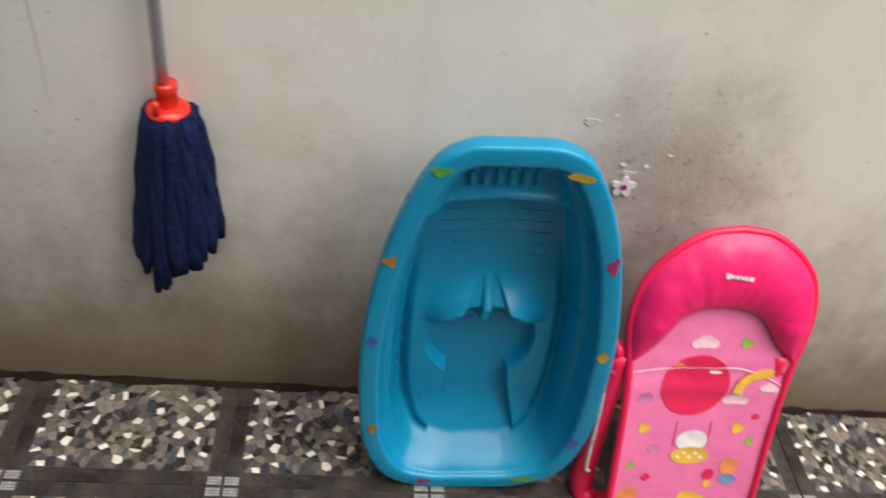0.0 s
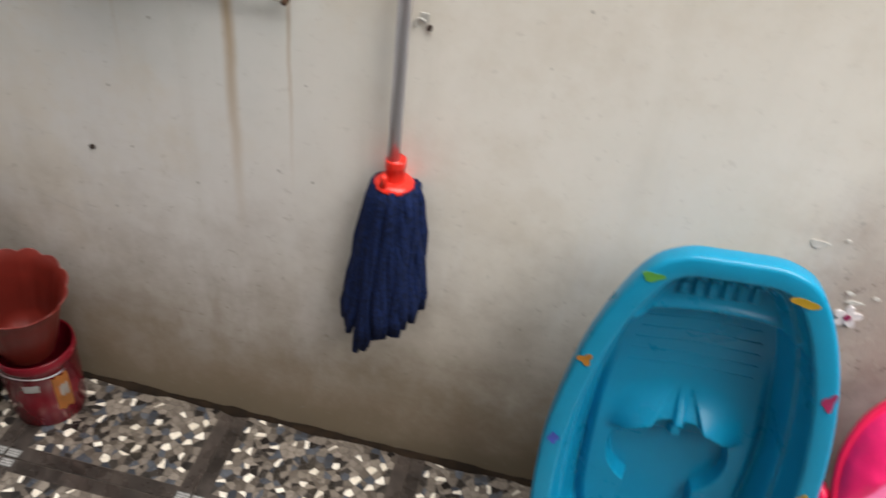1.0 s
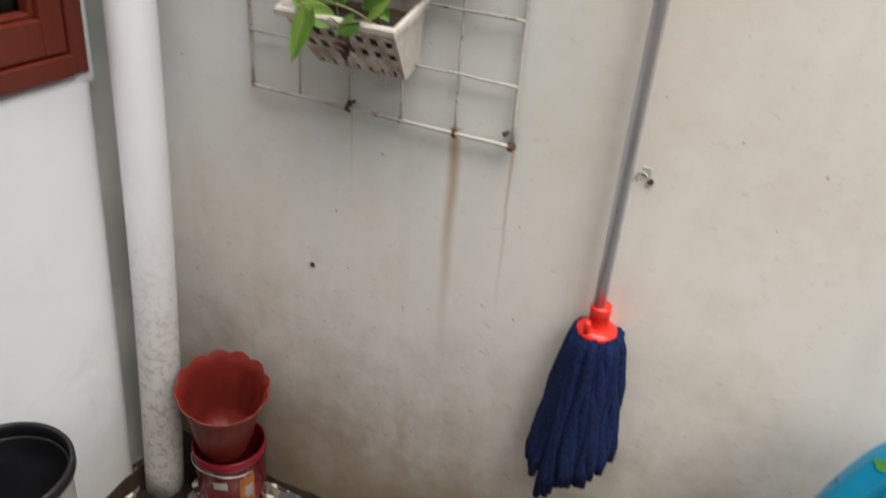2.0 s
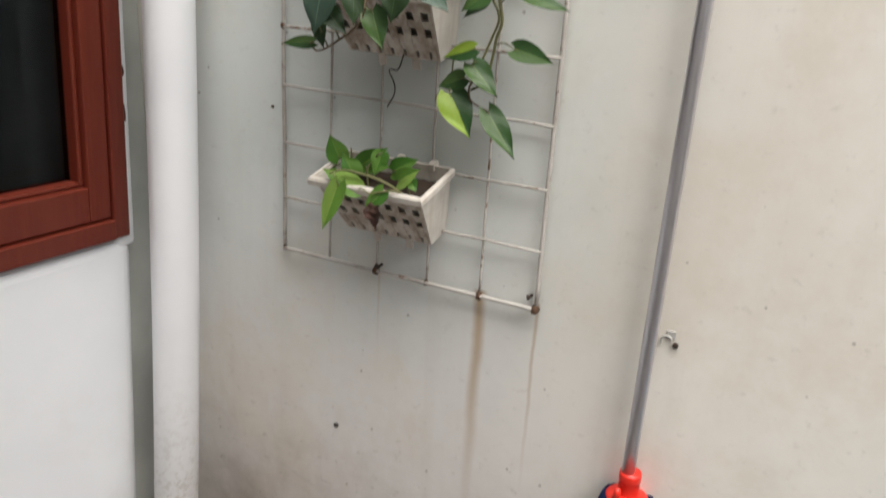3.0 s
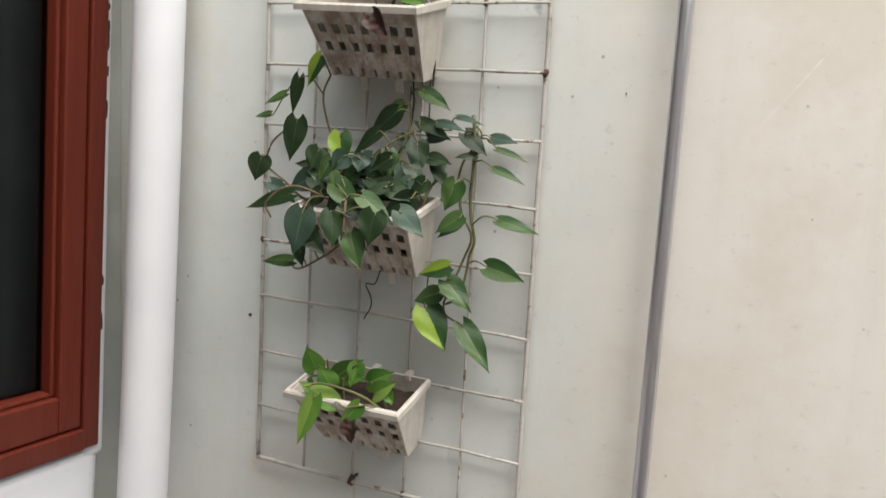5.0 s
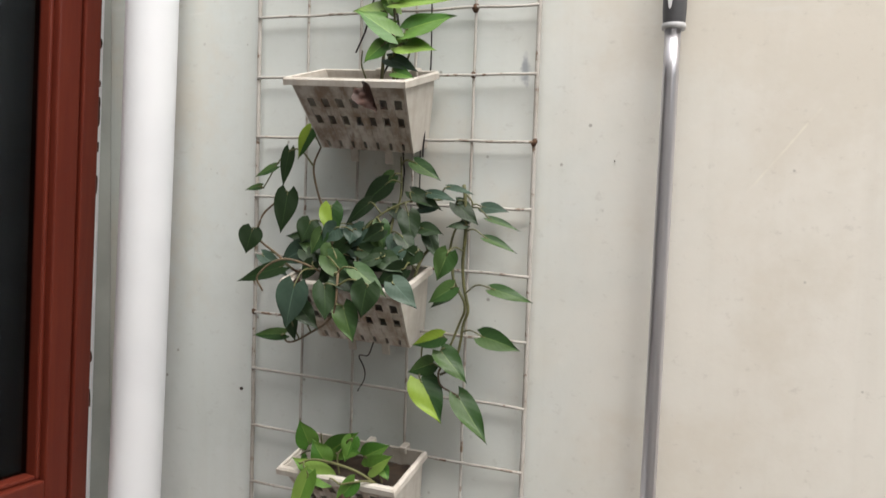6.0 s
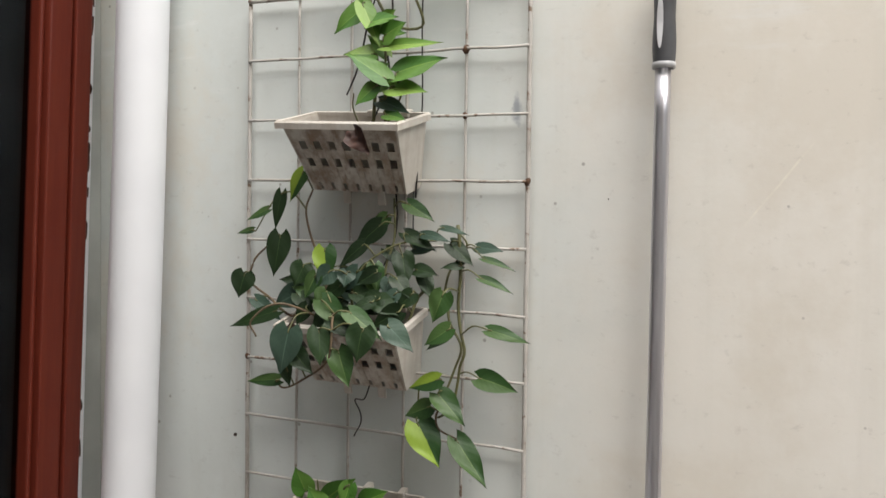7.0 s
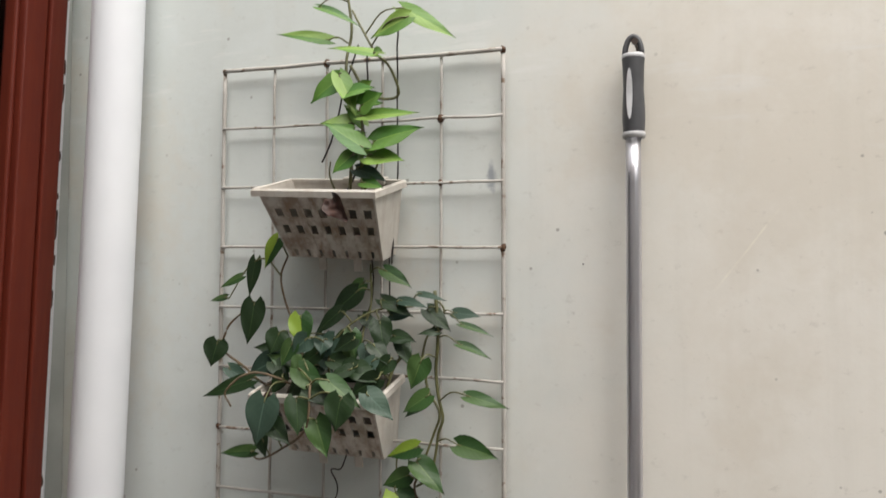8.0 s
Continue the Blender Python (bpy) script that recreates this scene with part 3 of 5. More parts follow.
# ---- wire trellis ----
def build_trellis():
    t = thing("wire_trellis", (0, -0.012, 1.034), "white painted wire grid trellis with rusty joints hung on the wall", "trellis")
    xs = [-0.505 + 0.101 * i for i in range(6)]
    zs = [0.1005 * j for j in range(11)]
    lean = 0.003
    for i, x in enumerate(xs):
        r = 0.0037 if i in (0, 5) else 0.0023
        top = lambda z: x + lean * z * (-x / 0.505)
        pts = [(top(z) + 0.0012 * noise.noise((x * 40, z * 30, 0)), 0.0015 * noise.noise((x * 9, z * 11, 4)), z * (1 + 0.012 * (-x / 0.505))) for z in (1.005 * k / 24 for k in range(25))]
        part("upright_wire", tube(pts, r, 8), M["wire"], t, "", True)
    for j, z in enumerate(zs):
        r = 0.0037 if j in (0, 10) else 0.0023
        pts = []
        for k in range(22):
            f = k / 21
            x = -0.505 + 0.505 * f + lean * z * (1 - f)
            pts.append((x, -0.004 + 0.0018 * noise.noise((x * 8, z * 9, 2)), z * (1 + 0.012 * (1 - f)) + 0.0018 * noise.noise((x * 14, z * 31, 1))))
        part("cross_wire", tube(pts, r, 8), M["wire"], t, "", True)
    # rust blobs at some joints
    for i, j, s in ((5, 0, 1.9), (4, 0, 1.6), (2, 0, 1.9), (3, 0, 0.9), (4, 9, 1.3), (5, 7, 0.9), (4, 8, 0.7), (2, 10, 1.3), (5, 10, 0.9), (0, 4, 0.7), (3, 1, 0.8)):
        bm = bmesh.new()
        bmesh.ops.create_icosphere(bm, subdivisions=2, radius=0.0052 * s ** 0.5)
        for v in bm.verts:
            v.co *= 1 + 0.35 * noise.noise(v.co * 240 + Vector((i, j, 0)))
            v.co.z *= 1.25
        ob = part("rust_joint", bm, M["rust"], t, "flaky brown rust", True)
        ob.location = (xs[i] + lean * zs[j] * (-xs[i] / 0.505), -0.002, zs[j] * (1 + 0.012 * (-xs[i] / 0.505)))
    for i, dx, dz in ((5, -0.012, 0.018), (2, 0.004, 0.008)):
        ob = part("wall_hook", tube([(0, 0.011, 0), (0, -0.006, 0), (0, -0.009, 0.006)], 0.0028, 8), M["nail"], t, "rusty wall hook")
        ob.location = (xs[i] + dx, 0, dz)
    return t


build_trellis()


# ---- planters ----
def build_planter(at, tilt, skew, label):
    """A tapered basket: rim front edge 0.193 wide, with a perforated front."""
    p = thing("planter_basket", at, label, "planter", "planters on the trellis", m=Matrix.Translation(at) @ pose(0, 0, 0, tilt, skew))
    W, D, H, w, d = 0.0965, 0.104, 0.114, 0.080, 0.052      # rim half width and depth, height, bottom half width and depth

    def corner(sx, f, b):
        """sx -1..1 across, f 0 at the back and 1 at the front, b 0 at the bottom and 1 at the rim."""
        return Vector((sx * (w + (W - w) * b), -f * (d + (D - d) * b), -H + H * b))

    bm = bmesh.new()
    cols, nrows = 29, 16
    g = [[bm.verts.new(corner(-1 + 2 * i / cols, 1, j / nrows)) for i in range(cols + 1)] for j in range(nrows + 1)]
    for j in range(nrows):
        for i in range(cols):
            if (j in (6, 7, 10, 11) and i % 4 in (2, 3) or j in (0, 1) and i % 4 == 2) and i < 28:
                continue
            bm.faces.new((g[j][i], g[j][i + 1], g[j + 1][i + 1], g[j + 1][i]))
    bmesh.ops.recalc_face_normals(bm, faces=bm.faces)
    bmesh.ops.solidify(bm, geom=bm.faces[:], thickness=0.0028)
    part("front_panel", bm, M["planter_front"], p, "perforated front panel with stain and shade in its colour")
    bm = bmesh.new()
    for i in range(7):
        c = (-1 + 2 * (4 * i + 1) / cols)
        q = [corner(c - 0.075, 1, 0.02), corner(c + 0.075, 1, 0.02), corner(c + 0.075, 1, 0.62), corner(c - 0.075, 1, 0.62)]
        out = Vector((0, -0.0035, 0.0012))
        a = [bm.verts.new(v) for v in q]
        b = [bm.verts.new(v + out * 0.32 + (q[(k + 2) % 4] - v) * 0.12) for k, v in enumerate(q)]
        bm.faces.new(b)
        for k in range(4):
            bm.faces.new((a[k], a[(k + 1) % 4], b[(k + 1) % 4], b[k]))
    bmesh.ops.recalc_face_normals(bm, faces=bm.faces)
    part("raised_ribs", bm, M["planter_front"], p, "row of raised vertical ribs")
    for nm, quad in (("side_panel", [(-1, 0, 0), (-1, 1, 0), (-1, 1, 1), (-1, 0, 1)]), ("side_panel", [(1, 0, 0), (1, 1, 0), (1, 1, 1), (1, 0, 1)]),
                     ("back_panel", [(-1, 0, 0), (1, 0, 0), (1, 0, 1), (-1, 0, 1)]), ("bottom_panel", [(-1, 0, 0), (1, 0, 0), (1, 1, 0), (-1, 1, 0)])):
        bm = bmesh.new()
        bm.faces.new([bm.verts.new(corner(*c)) for c in quad])
        bmesh.ops.recalc_face_normals(bm, faces=bm.faces)
        bmesh.ops.solidify(bm, geom=bm.faces[:], thickness=0.0026)
        part(nm, bm, M["planter"], p)
    # folded rim
    loop = [corner(-1, 0, 1), corner(1, 0, 1), corner(1, 1, 1), corner(-1, 1, 1)]
    centre = sum(loop, Vector()) / 4
    rings = []
    bm = bmesh.new()
    for s, dz in ((-0.002, -0.002), (-0.002, 0.004), (0.006, 0.005), (0.0085, 0.002), (0.0085, -0.007), (0.005, -0.007), (0.003, -0.002)):
        rings.append([bm.verts.new(c + Vector((math.copysign(s, c.x), (-s if c.y < -0.05 else s * 0.3), dz))) for c in loop])
    for a, b in zip(rings, rings[1:] + rings[:1]):
        for k in range(4):
            bm.faces.new((a[k], a[(k + 1) % 4], b[(k + 1) % 4], b[k]))
    bmesh.ops.recalc_face_normals(bm, faces=bm.faces)
    part("rim", bm, M["planter"], p, "thick pale folded rim")
    for x in (-0.028, 0.034):
        part("foot_tab", box((x - 0.007, -d * 0.86, -H - 0.022), (x + 0.007, -d * 0.86 + 0.004, -H + 0.002), 0.0015), M["planter"], p)
        part("hook", box((x - 0.006 + 0.03, -0.004, -0.004), (x + 0.006 + 0.03, 0.0145, 0.008), 0.002), M["planter"], p)
    bm = bmesh.new()
    n = 10
    g = [[bm.verts.new(corner(-0.97 + 1.94 * i / n, 0.03 + 0.94 * j / n, 0.80) + Vector((0, 0, 0.008 * noise.noise((i * 1.7, j * 1.9, at[2]))))) for i in range(n + 1)] for j in range(n + 1)]
    for j in range(n):
        for i in range(n):
            bm.faces.new((g[j][i], g[j][i + 1], g[j + 1][i + 1], g[j + 1][i]))
    part("soil", bm, M["soil"], p, "dark crumbly potting soil", True)
    return p


build_planter((-0.259, -0.026, 1.846), 15, 3, "stained ivory plastic planter basket holding a young climbing pothos")
build_planter((-0.260, -0.026, 1.540), 15, 1, "stained ivory plastic planter basket overgrown with trailing heart leaves")
build_planter((-0.260, -0.026, 1.242), 14, 0, "stained ivory plastic planter basket with a small sparse pothos")


# ---- mop ----
def build_mop():
    x, y, top = 0.195, -0.030, 2.033
    mop = thing("mop", (x, y, 0.811), "hanging mop with steel handle, red collar and navy fibre strands", "mop")
    hz = top - 0.811
    part("handle", tube([(-0.004 + 0.004 * k / 16, -0.003 * (1 - k / 16), -0.01 + (hz - 0.13) * k / 16) for k in range(17)], 0.0108, 24), M["metal"], mop, "brushed steel tube handle", True)
    prof = [(0.0125, hz - 0.145), (0.0155, hz - 0.145), (0.0162, hz - 0.139), (0.0155, hz - 0.137)]
    part("grip_ring", lathe(prof, 32), M["grip_light"], mop, "pale ring", True)
    prof = [(0.0148, hz - 0.137), (0.0158, hz - 0.12), (0.0158, hz - 0.105), (0.0142, hz - 0.075), (0.0150, hz - 0.045), (0.0160, hz - 0.032)]
    grip = part("grip", lathe(prof, 32), M["grip"], mop, "grey rubber hand grip", True)
    ov = slab(round_shape(0.0042, 0.036, 24), 0.0012)
    o = part("grip_inlay", ov, M["grip_light"], grip)
    o.matrix_local = Matrix.Translation((-0.004, -0.0145, hz - 0.084)) @ pose(0, 0, 0, 90)
    prof = [(0.0155, hz - 0.033), (0.0165, hz - 0.031), (0.0165, hz - 0.028), (0.0155, hz - 0.026)]
    part("grip_ring", lathe(prof, 32), M["grip_light"], mop, "pale ring", True)
    # hanging loop
    arch = [(0.0115 * math.cos(a), 0, hz - 0.026 + 0.026 * math.sin(a)) for a in (math.pi * k / 16 for k in range(17))]
    part("hanging_loop", tube(arch, lambda f: 0.0042, 10), M["grip"], mop, "dark plastic hanging loop", True)
    for o in mop.children:
        if o.name.startswith(("grip", "hanging_loop")):
            o.location.x = 0.001
    # collar and disc
    prof = [(0.0185, -0.052), (0.0172, -0.044), (0.0166, -0.024), (0.0172, -0.0235), (0.0178, -0.022), (0.0178, -0.010), (0.0170, -0.007), (0.0, -0.007)]
    part("collar", lathe(prof, 36), M["mop_red"], mop, "red plastic screw collar", True)
    prof = [(0.0, -0.047), (0.018, -0.047), (0.030, -0.050), (0.0350, -0.055), (0.0355, -0.059), (0.032, -0.063), (0.0, -0.060)]
    part("disc", lathe(prof, 40), M["mop_red"], mop, "flat red plastic disc", True)
    bm = tube([(-0.012, -0.025, -0.052), (-0.012, -0.026, -0.034), (-0.012, -0.025, -0.028)], lambda f: 0.0060 if f < 0.9 else 0.0045, 14)
    part("lug", bm, M["mop_red"], mop, "small red locking lug", True)
    # strands: flat fibre strips fanning downwards
    rnd = random.Random(4)
    for k in range(110):
        a = 2 * math.pi * k / 110 * 3 + rnd.uniform(-0.05, 0.05)
        layer = (0.6, 0.82, 1.0)[k % 3]
        length = 0.322 + rnd.uniform(-0.009, 0.009) + 0.045 * math.exp(-((math.cos(a) + 0.45) / 0.25) ** 2)
        if math.cos(a) > 0.3:
            length -= 0.06 * (math.cos(a) - 0.3)
        r0, spread = 0.035 * layer, 0.074 * layer
        pts = []
        for j in range(9):
            f = j / 8
            r = r0 + (spread - r0) * f ** 0.8 + 0.004 * math.sin(f * 9 + k)
            lean = -0.006 * f
            yy = r * math.sin(a) * 0.75
            pts.append(Vector((r * math.cos(a) * 0.98 + lean + 0.003 * math.sin(k + f * 7), max(yy, 0.024 * 1.0 if yy > 0.024 else yy) if yy < 0.024 else 0.024, -0.056 - length * f + 0.006 * math.sin(math.pi * min(1, f * 5)))))
        bm = tube(pts, lambda f, e=rnd.uniform(0.8, 1.1): 0.0100 * e * (0.75 + 0.45 * min(1, f * 3)) * (1 if f < 0.97 else 0.6), 7)
        for v in bm.verts:
            v.co += 0.0016 * Vector((noise.noise(v.co * 130), noise.noise(v.co * 130 + Vector((7, 0, 0))), 0))
        part("strand", bm, M["fibre"], mop, "", True)
    return mop


build_mop()
nail = thing("wall_nail", (0.199, 0, 2.022), "rusty nail in the wall holding the mop", "nail")
part("shank", tube([(0, 0.01, 0), (0, -0.036, 0.002)], 0.0022, 10), M["nail"], nail)
part("nail_head", tube([(0, -0.036, 0.002), (0, -0.039, 0.002)], 0.0048, 12), M["nail"], nail)
clip = thing("cable_clip", (0.226, 0, 1.027), "broken clear cable clip with a dark nail on the wall", "clip")
part("clip_arch", tube([(-0.014 + 0.008 * math.cos(a), -0.004, 0.004 + 0.009 * math.sin(a)) for a in (math.pi * (0.1 + 1.1 * k / 12) for k in range(13))], 0.0017, 8), M["clear"], clip, "", True)
part("clip_plate", box((-0.016, -0.002, 0.008), (-0.002, 0.0, 0.022), 0.0008, 1), M["clear"], clip)
part("nail", tube([(0, 0.005, 0), (0, -0.006, 0)], 0.0045, 12), M["nail"], clip)
for x, z, r in ((-0.393, 0.676, 0.0055), (-0.539, 1.295, 0.003), (0.118, 1.712, 0.0011)):
    hole = thing("wall_hole_plug", (x, 0, z), "dark old nail plug in the wall", "plug")
    part("plug", tube([(0, 0.004, 0), (0, -0.0025, 0)], r, 10), M["nail"], hole)


# ---- baby bathtub ----
def build_tub():
    L = 0.862
    half = [(0, 0), (0.092, 0.003), (0.178, 0.042), (0.222, 0.14), (0.233, 0.28), (0.226, 0.47), (0.188, 0.67), (0.131, 0.81), (0.076, 0.856), (0, 0.862)]
    right = curve([(u, v, 0) for u, v in half], 250)
    loop = right + [Vector((-p.x, p.y, 0)) for p in right[-2:0:-1]]
    n = len(loop)
    v_axis = Vector((-0.070, 0.048, 0.995)).normalized()
    u_axis = (Vector((1, 0, 0)) - v_axis * v_axis.x).normalized()
    w_axis = v_axis.cross(u_axis) * -1
    if w_axis.y < 0:
        w_axis = -w_axis
    m = Matrix(((u_axis.x, v_axis.x, w_axis.x, 0.791), (u_axis.y, v_axis.y, w_axis.y, -0.248), (u_axis.z, v_axis.z, w_axis.z, 0.004), (0, 0, 0, 1)))
    tub = thing("baby_bathtub", (0, 0, 0), "glossy blue plastic baby bathtub stood on end against the wall", "bathtub", m=m)

    def shrink(p, s):
        """Moves an outline point towards the tub's long axis: s in 0..1."""
        vc = 0.2 + 0.5 * p.y / L
        return Vector((p.x * (1 - s), p.y + (vc - p.y) * s, 0))

    def inset(k, d):
        p, q, r = loop[k - 1], loop[k], loop[(k + 1) % n]
        t = (r - p).normalized()
        return q - Vector((t.y, -t.x, 0)) * d

    def step(x, a, b):
        t = min(1, max(0, (x - a) / (b - a)))
        return t * t * (3 - 2 * t)

    def depth(u, v, s):
        floor = 0.128 * math.sin(0.5 * math.pi * min(1, max(0, (v + 0.012) / 0.20))) - 0.034 * step(v, 0.46, 0.70)
        edge = v + 1.1 * u * u
        floor -= 0.048 * step(edge, 0.712, 0.732) + 0.007 * math.exp(-((edge - 0.737) / 0.008) ** 2)
        side = 0.42 * step(s, -0.03, 0.07) + 0.58 * step(s, 0.085, 0.23)
        bowl = step(v, 0.10, 0.30)
        side = bowl * side + (1 - bowl) * step(s, -0.06, 0.24)
        d = floor * side
        # keyhole seat: the bench on both sides lies higher than seat and channel
        seat = min(math.hypot(u, v - 0.345) - 0.106, max(abs(u) - 0.062 - 0.036 * step(v, 0.27, 0.02), v - 0.355))
        d -= 0.032 * step(seat, -0.003, 0.003) * step(s, 0.14, 0.32) * step(v, 0.63, 0.40) * step(v, 0.0, 0.13)
        # crotch stop: a mound with a straight front, a thin ridge and a sunk facet on each side of it
        r = math.hypot(u, (v - 0.412) * 0.95)
        front = step(v, 0.392, 0.416)
        d -= 0.046 * front * (1 - step(r, 0.040, 0.128)) * (1 - step(v, 0.42, 0.545))
        fan = max(0.0, (0.520 - v) / 0.11)
        inner, outer = 0.003 + 0.004 * fan, 0.008 + 0.046 * fan
        d += 0.017 * front * (1 - step(v, 0.44, 0.525)) * step(abs(u), inner, inner + 0.006) * (1 - step(abs(u), outer, outer + 0.006))
        # ribs at the head
        if 0.755 < v < 0.83 and abs(u) < 0.062:
            d -= 0.010 * step(abs(((u + 0.1) / 0.021) % 1 - 0.5), 0.18, 0.3) * step(v, 0.755, 0.765) * step(0.83 - v, 0, 0.01)
        return d

    bm = bmesh.new()
    rings = []
    lip = [(0.004, 0.034), (0.001, 0.033), (0.0, 0.031), (-0.001, 0.006), (0.0005, 0.002), (0.004, 0.0), (0.007, -0.0005), (0.029, 0.0), (0.033, 0.0012), (0.0355, 0.0045), (0.037, 0.010)]
    for d, w in lip:
        rings.append([bm.verts.new(inset(k, d) + Vector((0, 0, w))) for k in range(n)])
    start = [inset(k, 0.037) for k in range(n)]
    STEPS = 130
    for j in range(1, STEPS + 1):
        s = (j / STEPS) ** 1.1
        ring = []
        for k in range(n):
            p = shrink(start[k], s)
            ring.append(bm.verts.new(p + Vector((0, 0, 0.010 + depth(p.x, p.y, s)))))
        rings.append(ring)
    for a, b in zip(rings, rings[1:]):
        for k in range(n):
            bm.faces.new((a[k], a[(k + 1) % n], b[(k + 1) % n], b[k]))
    bmesh.ops.remove_doubles(bm, verts=rings[-1], dist=0.0004)
    bmesh.ops.recalc_face_normals(bm, faces=bm.faces)
    body = part("tub_body", bm, M["tub"], tub, "moulded blue plastic shell", True)
    shell = body.modifiers.new("shell", "SOLIDIFY")
    shell.thickness, shell.offset = 0.0035, -1
    for c, w in ((0.560, 0.104), (0.588, 0.104), (0.616, 0.100), (0.644, 0.096), (0.672, 0.090)):
        line = [(w * (-1 + k / 12), c + 0.003 * math.cos(k * 0.26 - 3.1), 0.0096 + depth(w * (-1 + k / 12), c, 0.6)) for k in range(25)]
        part("moulded_ridge", tube(line, 0.0011, 6), M["tub"], tub, "", True)
    # stickers on the rim: small plain shapes
    for u, v, rx, ry, lob, dep, turn, mat in ((-0.112, 0.848, 0.017, 0.009, 3, 0.25, 0.3, "sticker_green"), (0.098, 0.842, 0.020, 0.009, 2, 0.35, -0.6, "sticker_yellow"),
                                              (-0.183, 0.665, 0.012, 0.012, 3, 0.35, 0.9, "sticker_orange"), (-0.211, 0.47, 0.010, 0.014, 4, 0.2, 0.2, "purple"),
                                              (-0.208, 0.215, 0.009, 0.016, 3, 0.3, 0.4, "sticker_orange"), (0.183, 0.66, 0.010, 0.019, 3, 0.3, 1.0, "sticker_red"),
                                              (0.209, 0.43, 0.012, 0.015, 4, 0.15, 0.0, "sticker_yellow"), (0.199, 0.16, 0.010, 0.018, 3, 0.2, 0.1, "purple"),
                                              (-0.100, 0.030, 0.017, 0.009, 3, 0.2, 0.2, "sticker_red"), (0.110, 0.033, 0.030, 0.010, 5, 0.2, 0.3, "sticker_green")):
        o = slab(round_shape(rx * 0.88, ry * 0.88, 30, lob, dep, turn), 0.0008)
        ob = part("sticker", o, M[mat], tub, mat.replace("sticker_", "") + " sticker")
        ob.matrix_local = Matrix.Translation((u, v * 0.965, -0.0018))
    return tub


build_tub()


# ---- pink baby bather ----
def build_bather():
    foot, head = Vector((1.230, -0.325, 0.004)), Vector((1.191, -0.098, 0.662))
    v_axis = (head - foot).normalized()
    u_axis = (Vector((1, 0.0, 0)) - v_axis * v_axis.x).normalized()
    w_axis = u_axis.cross(v_axis)
    m = Matrix(((u_axis.x, v_axis.x, w_axis.x, foot.x), (u_axis.y, v_axis.y, w_axis.y, foot.y), (u_axis.z, v_axis.z, w_axis.z, foot.z), (0, 0, 0, 1)))
    b = thing("baby_bather", (0, 0, 0), "pink folding baby bather with printed fabric sling and padded headrest", "baby bather", m=m)
    L = (head - foot).length
    half = [(0.154, 0.0), (0.155, 0.15), (0.157, 0.30), (0.163, 0.40), (0.174, 0.47), (0.175, 0.53), (0.157, 0.595), (0.115, 0.645), (0.06, 0.680), (0, 0.690)]
    right = curve([(u, v, 0) for u, v in half], 48)
    loop = right + [Vector((-p.x, p.y, 0)) for p in right[-2::-1]]
    part("edge_piping", tube(loop, 0.0078, 12), M["pink_pipe"], b, "hot pink bound edge", True)

    def sag(u, v):
        """Depth of the slack fabric, with soft cross folds over its upper half."""
        fold = math.exp(-((v - 0.36) / 0.07) ** 2)
        return -0.010 * (1 - (u / 0.178) ** 2) + 0.0022 * math.sin(v * 95 + u * 3) * fold + 0.0008 * math.sin(v * 33 + u * 25)

    bm = bmesh.new()
    N = 28
    rows = []
    for p in right:
        rows.append([bm.verts.new((p.x * (-1 + 2 * i / N), p.y, sag(p.x * (-1 + 2 * i / N), p.y))) for i in range(N + 1)])
    for a, c in zip(rows, rows[1:]):
        for i in range(N):
            bm.faces.new((a[i], a[i + 1], c[i + 1], c[i]))
    bmesh.ops.remove_doubles(bm, verts=bm.verts, dist=0.0002)
    bmesh.ops.recalc_face_normals(bm, faces=bm.faces)
    bmesh.ops.solidify(bm, geom=bm.faces[:], thickness=0.003)
    part("fabric_sling", bm, M["pink"], b, "light pink printed fabric", True)
    # puffed horseshoe headrest
    bm = bmesh.new()
    outer = [p for p in loop if p.y > 0.415]
    rows = []
    K = len(outer)
    for k, p in enumerate(outer):
        f = k / (K - 1)
        a = math.pi * f
        c = Vector((0.098 * math.cos(a) ** 1 * (1 if f else 1), 0.475 + 0.055 * math.sin(a), 0)) if 0.12 < f < 0.88 else None
        side = 1 if f < 0.5 else -1
        edge = min(f, 1 - f) / 0.12
        if c is None:
            c = Vector((side * (0.160 - (0.160 - 0.091) * edge ** 0.7), 0.417 + 0.078 * edge, 0))
        ring = []
        for j in range(13):
            t = j / 12
            q = p.lerp(c, t)
            puff = math.sin(math.pi * t) ** 0.6 * 0.034 * min(1, edge * 0.9 + 0.15)
            crease = 0.94 + 0.05 * math.sin(f * 26 + 0.6 * math.sin(f * 9)) * (1 - t) + 0.07 * noise.noise((f * 34, t * 2.2, 1)) + 0.06 * noise.noise((f * 80, t * 3, 5)) * (1 - t) ** 2 - 0.10 * math.exp(-((f - 0.52) / 0.006) ** 2)
            ring.append(bm.verts.new((q.x, q.y, 0.002 + puff * crease + 0.002 * noise.noise((q.x * 60, q.y * 60, 3)))))
        rows.append(ring)
    for r0, r1 in zip(rows, rows[1:]):
        for j in range(12):
            bm.faces.new((r0[j], r0[j + 1], r1[j + 1], r1[j]))
    bmesh.ops.recalc_face_normals(bm, faces=bm.faces)
    part("headrest_pad", bm, M["pink_pad"], b, "puffed hot pink headrest", True)
